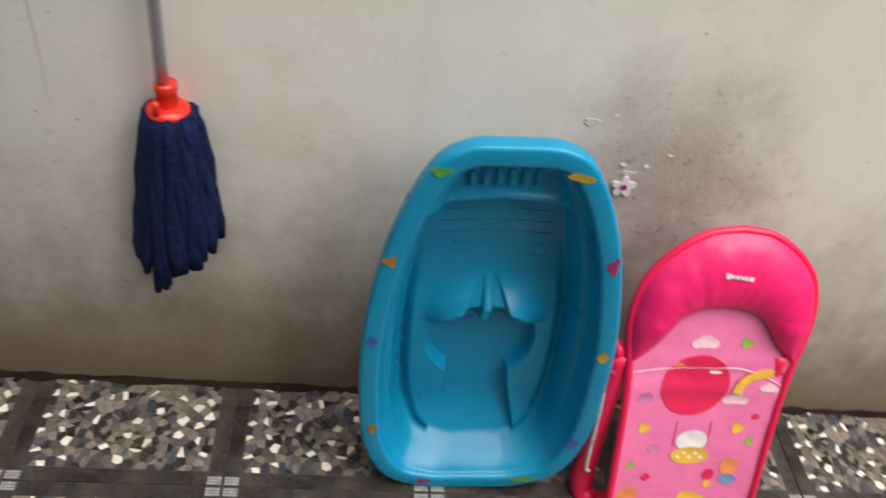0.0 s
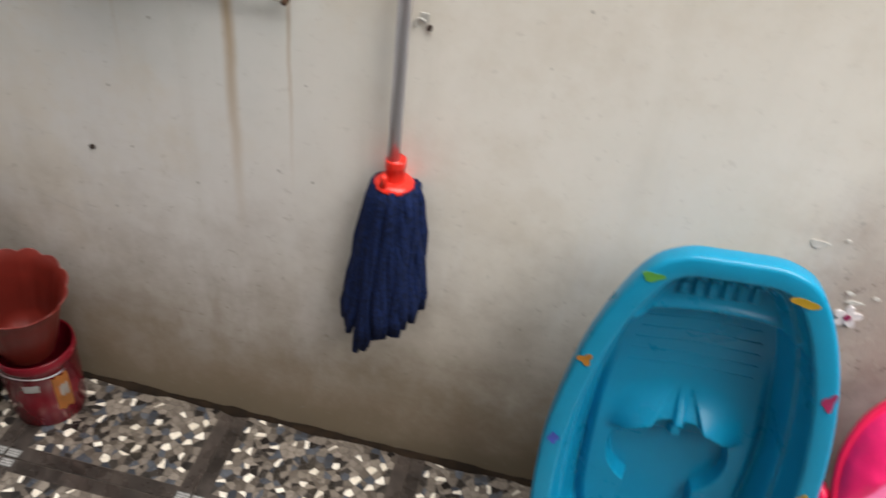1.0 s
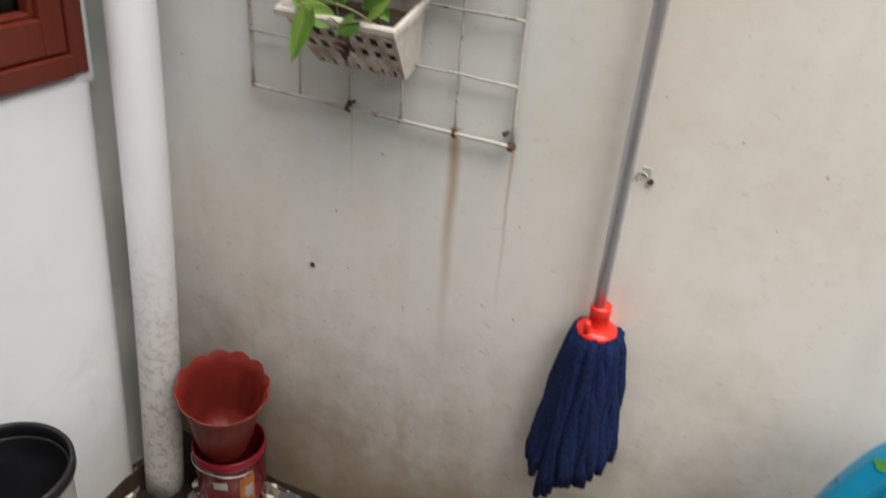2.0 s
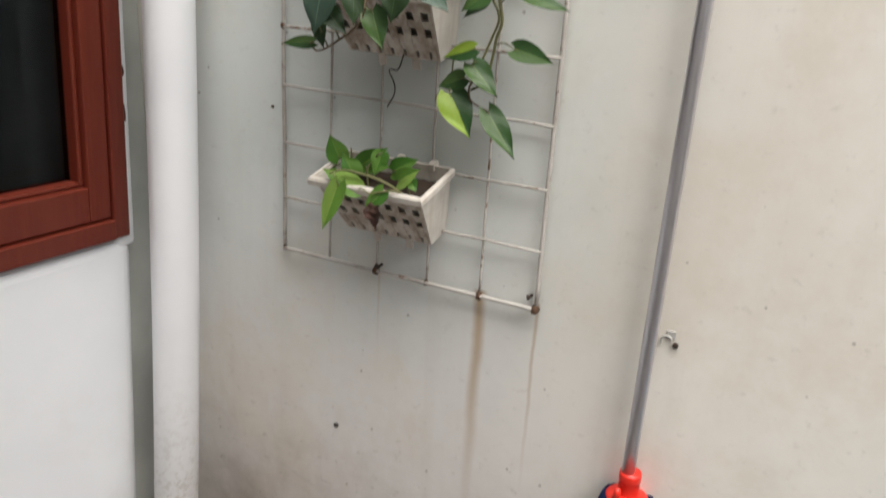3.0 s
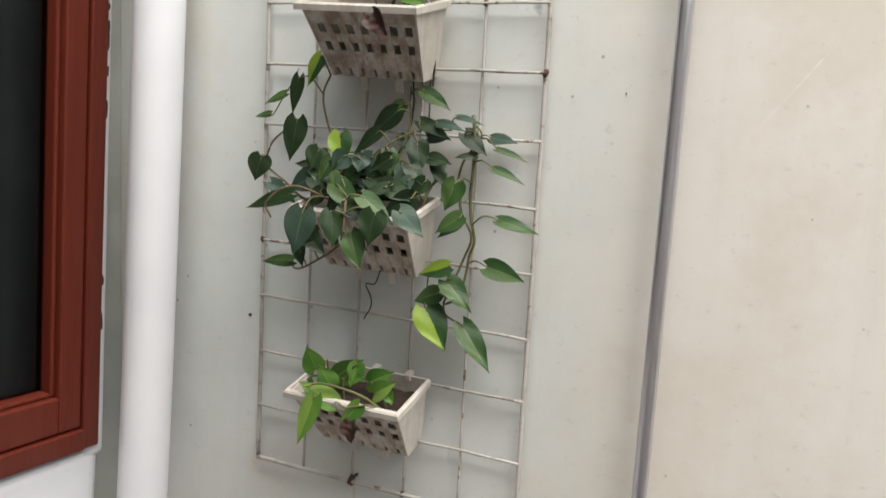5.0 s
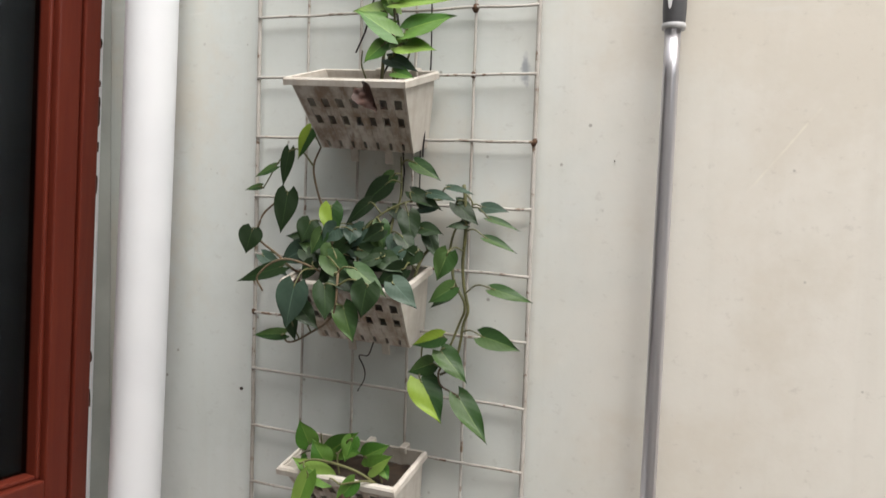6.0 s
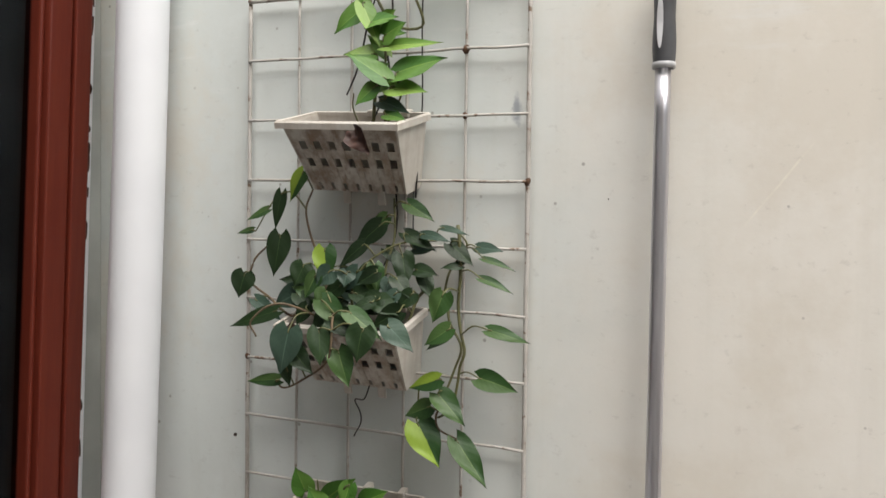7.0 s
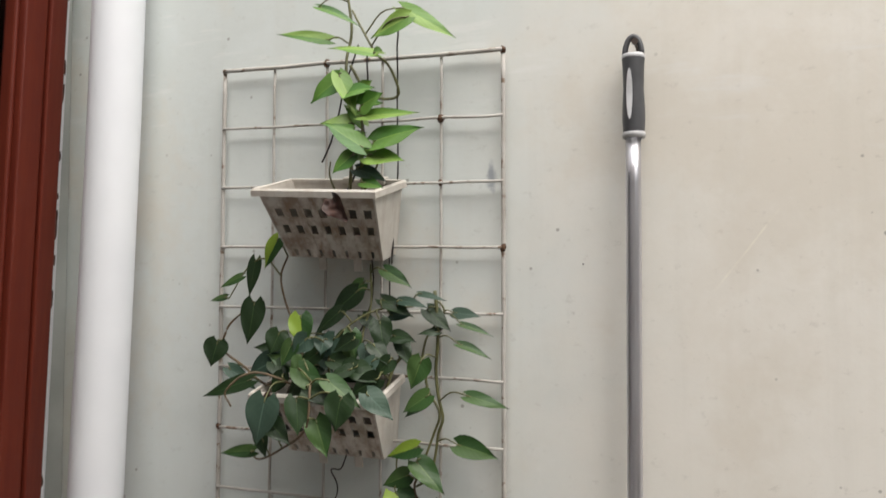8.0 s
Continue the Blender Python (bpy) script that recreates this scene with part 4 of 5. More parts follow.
    # unreadable embroidered mark as small bars
    for k, (u, w, h) in enumerate(((0.0, 0.008, 0.011), (0.0095, 0.006, 0.006), (0.018, 0.007, 0.007), (0.027, 0.007, 0.006), (0.036, 0.006, 0.007), (0.045, 0.007, 0.008))):
        o = part("mark_bar", box((u, -h / 2, 0), (u + w, h / 2, 0.0015), 0.0005, 1), M["white_print"], b)
        o.location = (-0.030, 0.614 - 0.0012 * k, 0.036)

    def dot(name, u, v, rx, ry, mat, lob=0, dep=0.0, turn=0.0, lift=0.0):
        bm = bmesh.new()
        edge = round_shape(rx, ry, 32, lob, dep, turn)
        rings = [[bm.verts.new((x * f, y * f, sag(u + x * f, v + y * f) + 0.0042 + lift * 0.4)) for x, y in edge] for f in (0.15, 0.4, 0.6, 0.8, 0.9, 1.0)]
        bm.faces.new(rings[0])
        for a, c in zip(rings, rings[1:]):
            for k in range(32):
                bm.faces.new((a[k], a[(k + 1) % 32], c[(k + 1) % 32], c[k]))
        bmesh.ops.recalc_face_normals(bm, faces=bm.faces)
        o = part(name, bm, M[mat], b, "", True)
        o.location = (u, v, 0)

    def cloud(u, v, r, mat):
        for du, dv, f in ((-0.9, -0.1, 0.75), (0, 0.15, 1.0), (0.95, -0.15, 0.7)):
            dot("cloud_print", u + du * r, v + dv * r, r * f, r * f * 0.85, mat, lift=0.0004 * (du + 1))

    dot("balloon_print", -0.020, 0.355, 0.070, 0.070, "balloon")
    dot("gleam_print", 0.016, 0.385, 0.013, 0.004, "white_print", turn=-0.6, lift=0.0012)
    dot("pale_print", -0.002, 0.222, 0.033, 0.026, "white_print")
    dot("basket_print", 0.000, 0.185, 0.040, 0.022, "yellow_print", lift=0.0012)
    for k in range(5):
        dot("basket_dot", -0.024 + 0.012 * k, 0.185 + (0.006 if k % 2 else -0.004), 0.004, 0.004, "white_print", lift=0.0022)
    for s in (-1, 1):
        o = part("string_print", box((-0.0008, -0.03, 0), (0.0008, 0.03, 0.0006)), M["balloon"], b)
        o.location = (-0.004 + s * 0.036, 0.24, -0.0052)
    cloud(-0.018, 0.452, 0.017, "cloud")
    cloud(0.070, 0.322, 0.016, "cloud")
    cloud(0.130, 0.352, 0.011, "cloud")
    bm = tube([(0.118 + 0.052 * math.cos(a), 0.335 + 0.050 * math.sin(a), 0) for a in (math.pi * (0.42 + 0.55 * k / 14) for k in range(15))], 0.010, 6)
    for v in bm.verts:
        v.co.z *= 0.08
    part("rainbow_print", bm, M["yellow_print"], b)
    for u, v, rx, ry, mat, lob in ((0.065, 0.452, 0.012, 0.011, "green_print", 3), (-0.062, 0.402, 0.010, 0.005, "orange_print", 0), (-0.118, 0.328, 0.014, 0.013, "lilac_print", 0),
                                   (-0.108, 0.256, 0.012, 0.012, "yellow_print", 3), (0.088, 0.253, 0.012, 0.013, "yellow_print", 3), (0.118, 0.283, 0.007, 0.008, "balloon", 2),
                                   (0.118, 0.222, 0.007, 0.010, "green_print", 0), (-0.122, 0.165, 0.008, 0.009, "green_print", 2), (-0.085, 0.132, 0.010, 0.009, "balloon", 4),
                                   (-0.080, 0.205, 0.010, 0.008, "lilac_print", 0), (0.050, 0.135, 0.011, 0.013, "balloon", 0), (0.052, 0.112, 0.009, 0.010, "yellow_print", 3),
                                   (0.090, 0.158, 0.017, 0.019, "orange_print", 0), (0.092, 0.125, 0.018, 0.014, "blue_print", 4), (-0.118, 0.085, 0.020, 0.022, "orange_print", 0),
                                   (0.02, 0.07, 0.03, 0.02, "yellow_print", 3), (0.10, 0.06, 0.012, 0.012, "lilac_print", 0)):
        dot("toy_print", u, v, rx, ry, mat, lob, 0.15)
    part("fabric_seam", tube([(u, 0.395 - 1.1 * max(0, abs(u) - 0.05) ** 1.5 * (1 if u > 0 else 0.2), sag(u, 0.395) + 0.003) for u in (-0.154 + 0.308 * k / 24 for k in range(25))], 0.0016, 6), M["cloud"], b, "pale stitched seam", True)
    # base: side tubes, joint and wire stand on the hidden side
    for s in (-0.97, 0.76):
        rail = curve([(s * 0.186, 0.425, -0.020), (s * 0.190, 0.32, -0.036), (s * 0.196, 0.18, -0.060), (s * 0.198, 0.06, -0.075), (s * 0.185, 0.025, -0.06)], 20)
        part("base_rail", tube(rail, 0.025, 16), M["pink_pipe"], b, "hot pink plastic base rail", True)
        part("joint", tube([(s * 0.186, 0.43, -0.018), (s * 0.200, 0.43, -0.018)], 0.022, 18), M["pink_pipe"], b, "round pink pivot joint", True)
        part("joint_cap", tube([(s * 0.188, 0.388, -0.018), (s * 0.206, 0.384, -0.018)], 0.017, 16), M["balloon"], b, "dark pink pivot cap", True)
        rod = curve([(s * 0.202, 0.44, -0.012), (s * 0.208, 0.40, -0.01), (s * 0.205, 0.30, -0.016), (s * 0.208, 0.14, -0.034), (s * 0.198, 0.12, -0.04)], 20)
        part("wire_stand", tube(rod, 0.0036, 10), M["chrome"], b, "bright steel wire stand", True)
    part("cross_bar", tube([(-0.18, 0.03, -0.06), (0.145, 0.03, -0.06)], 0.014, 14), M["pink_pipe"], b, "", True)
    return b


build_bather()


# ---- stacked flower pot and paint can ----
def build_can():
    c = thing("paint_can", (-0.566, -0.098, 0), "dark red plastic paint can with worn labels on the floor", "paint can")
    prof = [(0.0, 0.004), (0.070, 0.004), (0.072, 0.0), (0.076, 0.003), (0.079, 0.09), (0.081, 0.17), (0.0835, 0.172), (0.084, 0.182), (0.0825, 0.195), (0.080, 0.197), (0.078, 0.192), (0.076, 0.1), (0.071, 0.010), (0.0, 0.008)]
    part("can_body", lathe(prof, 56), M["can_red"], c, "", True)
    part("can_wire", tube([(0.0855 * math.cos(a), 0.0855 * math.sin(a), 0.165 + 0.004 * math.sin(a * 3)) for a in (math.radians(195 + 150 * k / 24) for k in range(25))], 0.0012, 8), M["metal"], c, "thin steel handle", True)

    def patch(name, a0, a1, z0, z1, mat, label):
        bm = bmesh.new()
        n = 10
        lo, hi = [], []
        for k in range(n + 1):
            a = math.radians(a0 + (a1 - a0) * k / n)
            wob = 0.004 * math.sin(k * 1.3) if "print" in name else 0
            for lst, z in ((lo, z0 + wob), (hi, z1 - wob)):
                r = 0.0765 + (z / 0.17) * 0.0052 + 0.0006
                lst.append(bm.verts.new((r * math.cos(a), r * math.sin(a), z)))
        for k in range(n):
            bm.faces.new((lo[k], lo[k + 1], hi[k + 1], hi[k]))
        bmesh.ops.solidify(bm, geom=bm.faces[:], thickness=-0.0006)
        part(name, bm, M[mat], c, label)

    patch("price_label", -80, -57, 0.120, 0.142, "label_white", "small white paper label")
    patch("orange_print", -38, -12, 0.045, 0.150, "label_orange", "worn orange printed panel")
    patch("white_print", -30, -16, 0.085, 0.120, "label_white", "worn white print")
    return c


build_can()
pot = thing("flower_pot", (0, 0, 0), "faded red scalloped plastic flower pot stacked in the paint can", "flower pot", m=Matrix.Translation((-0.588, -0.092, 0.178)) @ pose(0, 0, 0, 9, 12, 0))


def scallop(a, t):
    k = (0.45, 0.6, 0.7, 0.85, 1.0, 1.0, 1.0, 0.85, 0.7, 0.6, 0.45, 0.0)[round(t * 11)]
    w = abs(math.sin(6 * a))
    return 1 + 0.055 * k * (w - 0.6), 0.007 * k * (w - 0.6)


prof = [(0.056, 0.0), (0.066, 0.05), (0.077, 0.13), (0.086, 0.185), (0.096, 0.2115), (0.0962, 0.212), (0.0955, 0.2115), (0.083, 0.18), (0.074, 0.13), (0.063, 0.05), (0.053, 0.006), (0.0, 0.006)]
part("pot_body", lathe(prof, 100, flute=scallop), M["pot_red"], pot, "", True)
edge = [(0.097 * (1 + 0.055 * (abs(math.sin(6 * a)) - 0.6)) * math.cos(a), 0.097 * (1 + 0.055 * (abs(math.sin(6 * a)) - 0.6)) * math.sin(a), 0.2125 + 0.007 * (abs(math.sin(6 * a)) - 0.6)) for a in (2 * math.pi * k / 120 for k in range(120))]
part("scalloped_rim", tube(edge, 0.0018, 6, closed=True), M["pot_red"], pot, "rolled wavy rim", True)

bucket = thing("bucket", (-0.708, -0.530, 0), "pale grey plastic bucket with black rim by the white wall", "bucket")
prof = [(0.0, 0.003), (0.088, 0.003), (0.092, 0.0), (0.097, 0.01), (0.112, 0.393), (0.1125, 0.400), (0.1105, 0.400), (0.110, 0.393), (0.094, 0.012), (0.0, 0.006)]
part("bucket_body", lathe(prof, 64), M["bucket_grey"], bucket, "pale grey outer wall", True)
prof = [(0.0, 0.009), (0.090, 0.012), (0.1075, 0.393), (0.1085, 0.400), (0.1098, 0.400), (0.1092, 0.393), (0.0925, 0.010), (0.0, 0.007)]
part("bucket_liner", lathe(prof, 64), M["black"], bucket, "black inside", True)
prof = [(0.1115, 0.398), (0.1185, 0.399), (0.122, 0.404), (0.1225, 0.421), (0.1195, 0.427), (0.115, 0.4265), (0.1130, 0.420), (0.1095, 0.399), (0.1115, 0.398)]
part("bucket_rim", lathe(prof, 64), M["black"], bucket, "turned black rim", True)

# ---- paint flakes and wall ornament ----
rnd = random.Random(11)
for x, z, sx, sz in ((0.888, 0.796, 0.017, 0.007), (0.930, 0.812, 0.005, 0.003), (0.985, 0.694, 0.014, 0.006), (1.015, 0.712, 0.006, 0.004), (0.972, 0.712, 0.006, 0.004), (1.05, 0.74, 0.004, 0.003)):
    fl = thing("paint_flake", (x + 0.006, -0.0008, z - 0.010), "curling flake of old white wall paint", "paint flake", "flaking paint")
    pts = [(a * rnd.uniform(0.6, 1.25), b * rnd.uniform(0.6, 1.25)) for a, b in round_shape(sx, sz, 11)]
    ob = part("flake", slab(pts, 0.0012), M["chip"], fl)
    ob.matrix_local = pose(0, 0, 0, 90 + rnd.uniform(-6, 10), 0, 0)
fl = thing("flower_ornament", (0.991, -0.002, 0.654), "small white flower ornament with red centre on the wall", "ornament")
for k in range(5):
    a = 2 * math.pi * k / 5 + 0.35
    ob = part("petal", slab(round_shape(0.0105, 0.0075, 16, turn=0), 0.003), M["white_print"], fl)
    ob.matrix_local = pose(0, 0, 0, 90) @ Matrix.Translation((0.0135 * math.cos(a), 0.0135 * math.sin(a), 0)) @ pose(0, 0, 0, 0, 0, math.degrees(a))
ob = part("flower_centre", slab(round_shape(0.006, 0.006, 16), 0.005), M["sticker_red"], fl)
ob.matrix_local = pose(0, 0, 0, 90)

# ---- plants ----
SHAPE = (0.42, 0.82, 0.97, 1.0, 0.95, 0.85, 0.70, 0.52, 0.32, 0.13, 0.0)     # half width of the blade from stalk to tip


def heart_leaf(width, length, seed):
    """A cordate leaf along +y from its stalk, blade folded at the midrib and drooping at the tip."""
    rnd = random.Random(seed)
    bm = bmesh.new()
    uvl = bm.loops.layers.uv.new("UVMap")
    NL, NW = 20, 8
    width *= 0.97
    fold, droop, wave, skew = rnd.uniform(0.05, 0.22), rnd.uniform(0.05, 0.2), rnd.uniform(0.02, 0.05), rnd.uniform(-0.06, 0.06)
    grid, uvs = [], {}
    for i in range(NL + 1):
        t = i / NL
        k = t * 10
        a = min(int(k), 9)
        hw = 0.5 * width * (SHAPE[a] + (SHAPE[a + 1] - SHAPE[a]) * (k - a))
        row = []
        for j in range(NW + 1):
            q = -1 + 2 * j / NW
            x = q * hw + skew * length * t * t
            y = length * t - 0.16 * length * abs(q) ** 1.5 * (1 - t) ** 2.5
            z = abs(q) ** 1.6 * hw * fold - droop * length * t * t + wave * width * math.sin(t * 9 + q * 3 + seed) * abs(q)
            v = bm.verts.new((x, y, z))
            uvs[v] = (0.5 + 0.5 * q, t)
            row.append(v)
        grid.append(row)
    for a, b in zip(grid, grid[1:]):
        for j in range(NW):
            f = bm.faces.new((a[j], a[j + 1], b[j + 1], b[j]))
            for lp in f.loops:
                lp[uvl].uv = uvs[lp.vert]
    bmesh.ops.remove_doubles(bm, verts=grid[-1], dist=0.00002)
    return bm


LEAVES = {"fresh": "leaf_fresh", "dark": "leaf_dark", "mid": "leaf_mid", "half": "leaf_half", "lime": "leaf_lime", "grey": "leaf_grey"}
LEAF_LABEL = {"fresh": "fresh green pointed leaf", "dark": "dark green heart leaf", "mid": "green heart leaf", "half": "half yellow-green heart leaf", "lime": "lime green leaf", "grey": "silvery green leaf"}
leaf_count = 0


def lf(plant, kind, base, tip, width):
    """One leaf with its stalk, from the stalk's end to the leaf's tip; its face turns to the light."""
    global leaf_count
    leaf_count += 1
    rnd = random.Random(leaf_count)
    origin = plant.matrix_world.translation
    base, tip = Vector(base) - origin, Vector(tip) - origin
    y = (tip - base).normalized()
    light = Vector((0.42 + rnd.uniform(-0.3, 0.3), -0.8, 0.42 + rnd.uniform(-0.25, 0.25)))
    z = (light - y * light.dot(y)).normalized()
    x = y.cross(z)
    ob = part("leaf", heart_leaf(width * (1.12 if plant.name != "trailing_philodendron" else 1.0), (tip - base).length, leaf_count), M[LEAVES[kind]], plant, LEAF_LABEL[kind], True)
    ob.matrix_local = Matrix(((x.x, y.x, z.x, base.x), (x.y, y.y, z.y, base.y), (x.z, y.z, z.z, base.z), (0, 0, 0, 1)))
    node = min(plant_nodes[plant.name], key=lambda p: (p - base).length + (0.02 if p.z > base.z + 0.02 else 0))
    bend = (node + base) / 2 + Vector((0, -0.006, 0.18 * (node - base).length))
    if (node - base).length > 0.003:
        stalk = tube(curve([node, bend, base, base + y * 0.006], 10), lambda f: 0.0014 - 0.0005 * f, 6)
        part("leaf_stalk", stalk, M["stem"], plant, "", True)


plant_nodes = {}


def plant_of(name, at, label, vines, roots=()):
    p = thing(name, at, label, "plant", "plants on the trellis")
    o = Vector(at)
    plant_nodes[p.name] = []
    for mat, pts, r in vines:
        line = [q - o for q in curve(pts, 28)]
        plant_nodes[p.name] += line
        part("vine", tube(line, lambda f, r=r: r * (1.15 - 0.4 * f), 7), M[mat], p, "", True)
    for pts, r in roots:
        part("aerial_root", tube([q - o + Vector((0.0015 * noise.noise(q * 60), 0, 0)) for q in curve(pts, 24)], r, 6), M["root"], p, "thin dark aerial root", True)
    return p


trailing = plant_of("trailing_philodendron", (-0.256, -0.070, 1.522), "trailing heart-leaf philodendron with dark and variegated leaves",
    [("stem", [(-0.171, -0.070, 1.511), (-0.155, -0.050, 1.567), (-0.123, -0.030, 1.567), (-0.114, -0.035, 1.525), (-0.092, -0.040, 1.489), (-0.104, -0.035, 1.454), (-0.125, -0.045, 1.392)], 0.0024),
     ("stem", [(-0.125, -0.030, 1.566), (-0.116, -0.030, 1.602), (-0.089, -0.030, 1.640), (-0.103, -0.030, 1.661)], 0.0018),
     ("stem", [(-0.104, -0.030, 1.672), (-0.100, -0.032, 1.646), (-0.097, -0.034, 1.598), (-0.101, -0.032, 1.551), (-0.096, -0.034, 1.512), (-0.088, -0.036, 1.481), (-0.096, -0.034, 1.458), (-0.100, -0.034, 1.428), (-0.108, -0.038, 1.392), (-0.128, -0.044, 1.378)], 0.0026),
     ("stem", [(-0.123, -0.040, 1.436), (-0.154, -0.050, 1.426), (-0.157, -0.050, 1.379)], 0.0016),
     ("twig", [(-0.125, -0.045, 1.392), (-0.128, -0.050, 1.380), (-0.122, -0.050, 1.362), (-0.094, -0.045, 1.349)], 0.0017),
     ("twig", [(-0.277, -0.080, 1.512), (-0.317, -0.090, 1.537), (-0.355, -0.100, 1.527), (-0.417, -0.070, 1.550), (-0.464, -0.060, 1.575), (-0.459, -0.060, 1.603), (-0.450, -0.055, 1.621), (-0.413, -0.050, 1.650)], 0.0021),
     ("twig", [(-0.292, -0.080, 1.512), (-0.307, -0.080, 1.581), (-0.330, -0.060, 1.615), (-0.353, -0.050, 1.653), (-0.362, -0.050, 1.695), (-0.362, -0.030, 1.728)], 0.0021),
     ("stem", [(-0.361, -0.050, 1.695), (-0.391, -0.050, 1.723), (-0.424, -0.050, 1.710), (-0.461, -0.050, 1.658)], 0.0014),
     ("stem", [(-0.206, -0.080, 1.511), (-0.211, -0.060, 1.601), (-0.204, -0.045, 1.651), (-0.210, -0.035, 1.713)], 0.0020),
     ("stem", [(-0.246, -0.090, 1.511), (-0.252, -0.090, 1.572), (-0.232, -0.080, 1.613), (-0.186, -0.060, 1.643), (-0.135, -0.040, 1.648)], 0.0018),
     ("twig", [(-0.257, -0.100, 1.511), (-0.250, -0.148, 1.539), (-0.248, -0.165, 1.477), (-0.300, -0.152, 1.440), (-0.341, -0.140, 1.422), (-0.356, -0.140, 1.433)], 0.0018),
     ("twig", [(-0.267, -0.090, 1.511), (-0.338, -0.150, 1.551), (-0.379, -0.170, 1.526), (-0.374, -0.165, 1.501)], 0.0018)],
    [([(-0.184, -0.020, 1.725), (-0.185, -0.020, 1.694), (-0.178, -0.030, 1.661)], 0.0012),
     ([(-0.217, -0.020, 1.735), (-0.212, -0.020, 1.687), (-0.222, -0.020, 1.633), (-0.254, -0.050, 1.546)], 0.0016),
     ([(-0.229, -0.075, 1.423), (-0.249, -0.055, 1.397), (-0.268, -0.050, 1.393), (-0.256, -0.050, 1.366), (-0.269, -0.050, 1.335)], 0.0011)])
upright = plant_of("climbing_pothos", (-0.216, -0.070, 1.826), "climbing pothos with lime green leaves and hanging dark roots",
    [("stem", [(-0.230, -0.070, 1.811), (-0.221, -0.080, 1.876), (-0.219, -0.080, 1.928), (-0.237, -0.070, 2.020), (-0.233, -0.060, 2.076), (-0.239, -0.060, 2.130), (-0.248, -0.050, 2.168)], 0.0026),
     ("stem", [(-0.203, -0.080, 1.810), (-0.199, -0.090, 1.881), (-0.199, -0.090, 1.928)], 0.0024),
     ("stem", [(-0.235, -0.060, 2.025), (-0.206, -0.050, 1.978), (-0.162, -0.040, 1.975), (-0.167, -0.060, 2.015), (-0.182, -0.080, 2.034), (-0.211, -0.070, 2.079), (-0.232, -0.060, 2.112)], 0.0022),
     ("stem", [(-0.211, -0.075, 1.811), (-0.178, -0.085, 1.856), (-0.174, -0.090, 1.874)], 0.0018), ("stem", [(-0.242, -0.080, 1.811), (-0.253, -0.090, 1.846), (-0.247, -0.100, 1.868)], 0.0014)],
    [([(-0.167, -0.030, 2.114), (-0.172, -0.020, 1.999), (-0.170, -0.022, 1.856), (-0.177, -0.020, 1.776), (-0.180, -0.020, 1.714)], 0.0014),
     ([(-0.226, -0.020, 2.051), (-0.224, -0.020, 2.005), (-0.233, -0.020, 1.959), (-0.224, -0.030, 1.893), (-0.243, -0.060, 1.821)], 0.0018),
     ([(-0.241, -0.020, 2.070), (-0.266, -0.020, 1.999), (-0.285, -0.020, 1.926), (-0.306, -0.020, 1.881)], 0.0015)])
small = plant_of("small_pothos", (-0.260, -0.080, 1.206), "small pothos with a few lime and green leaves",
    [("stem", [(-0.300, -0.075, 1.191), (-0.316, -0.075, 1.236), (-0.321, -0.075, 1.265)], 0.0017), ("stem", [(-0.280, -0.080, 1.191), (-0.286, -0.080, 1.235), (-0.276, -0.070, 1.251)], 0.0017),
     ("stem", [(-0.199, -0.080, 1.191), (-0.212, -0.080, 1.225), (-0.205, -0.075, 1.240)], 0.0017), ("stem", [(-0.189, -0.090, 1.195), (-0.230, -0.120, 1.232), (-0.291, -0.135, 1.244), (-0.315, -0.145, 1.237)], 0.0022),
     ("stem", [(-0.189, -0.090, 1.195), (-0.200, -0.130, 1.224), (-0.240, -0.150, 1.219)], 0.0019)])
lf(trailing, "half", (-0.367, -0.050, 1.757), (-0.393, -0.062, 1.709), 0.032)
lf(trailing, "dark", (-0.410, -0.050, 1.722), (-0.417, -0.062, 1.662), 0.023)
lf(trailing, "mid", (-0.435, -0.050, 1.695), (-0.474, -0.062, 1.677), 0.017)
lf(trailing, "mid", (-0.465, -0.050, 1.661), (-0.491, -0.062, 1.655), 0.012)
lf(trailing, "dark", (-0.405, -0.060, 1.653), (-0.407, -0.072, 1.585), 0.041)
lf(trailing, "dark", (-0.467, -0.070, 1.589), (-0.474, -0.082, 1.549), 0.042)
lf(trailing, "half", (-0.302, -0.090, 1.634), (-0.294, -0.102, 1.582), 0.040)
lf(trailing, "dark", (-0.243, -0.070, 1.641), (-0.287, -0.082, 1.607), 0.031)
lf(trailing, "dark", (-0.219, -0.060, 1.672), (-0.261, -0.072, 1.633), 0.036)
lf(trailing, "mid", (-0.217, -0.045, 1.684), (-0.243, -0.057, 1.661), 0.026)
lf(trailing, "mid", (-0.179, -0.050, 1.704), (-0.130, -0.062, 1.681), 0.027)
lf(trailing, "dark", (-0.183, -0.050, 1.659), (-0.128, -0.062, 1.636), 0.027)
lf(trailing, "grey", (-0.152, -0.055, 1.658), (-0.102, -0.067, 1.653), 0.018)
lf(trailing, "grey", (-0.122, -0.050, 1.668), (-0.074, -0.062, 1.663), 0.012)
lf(trailing, "grey", (-0.174, -0.040, 1.635), (-0.132, -0.052, 1.634), 0.022)
lf(trailing, "dark", (-0.114, -0.035, 1.644), (-0.072, -0.047, 1.614), 0.030)
lf(trailing, "dark", (-0.092, -0.040, 1.611), (-0.123, -0.052, 1.610), 0.015)
lf(trailing, "grey", (-0.076, -0.020, 1.639), (-0.033, -0.032, 1.636), 0.023)
lf(trailing, "mid", (-0.056, -0.045, 1.623), (-0.004, -0.057, 1.612), 0.013)
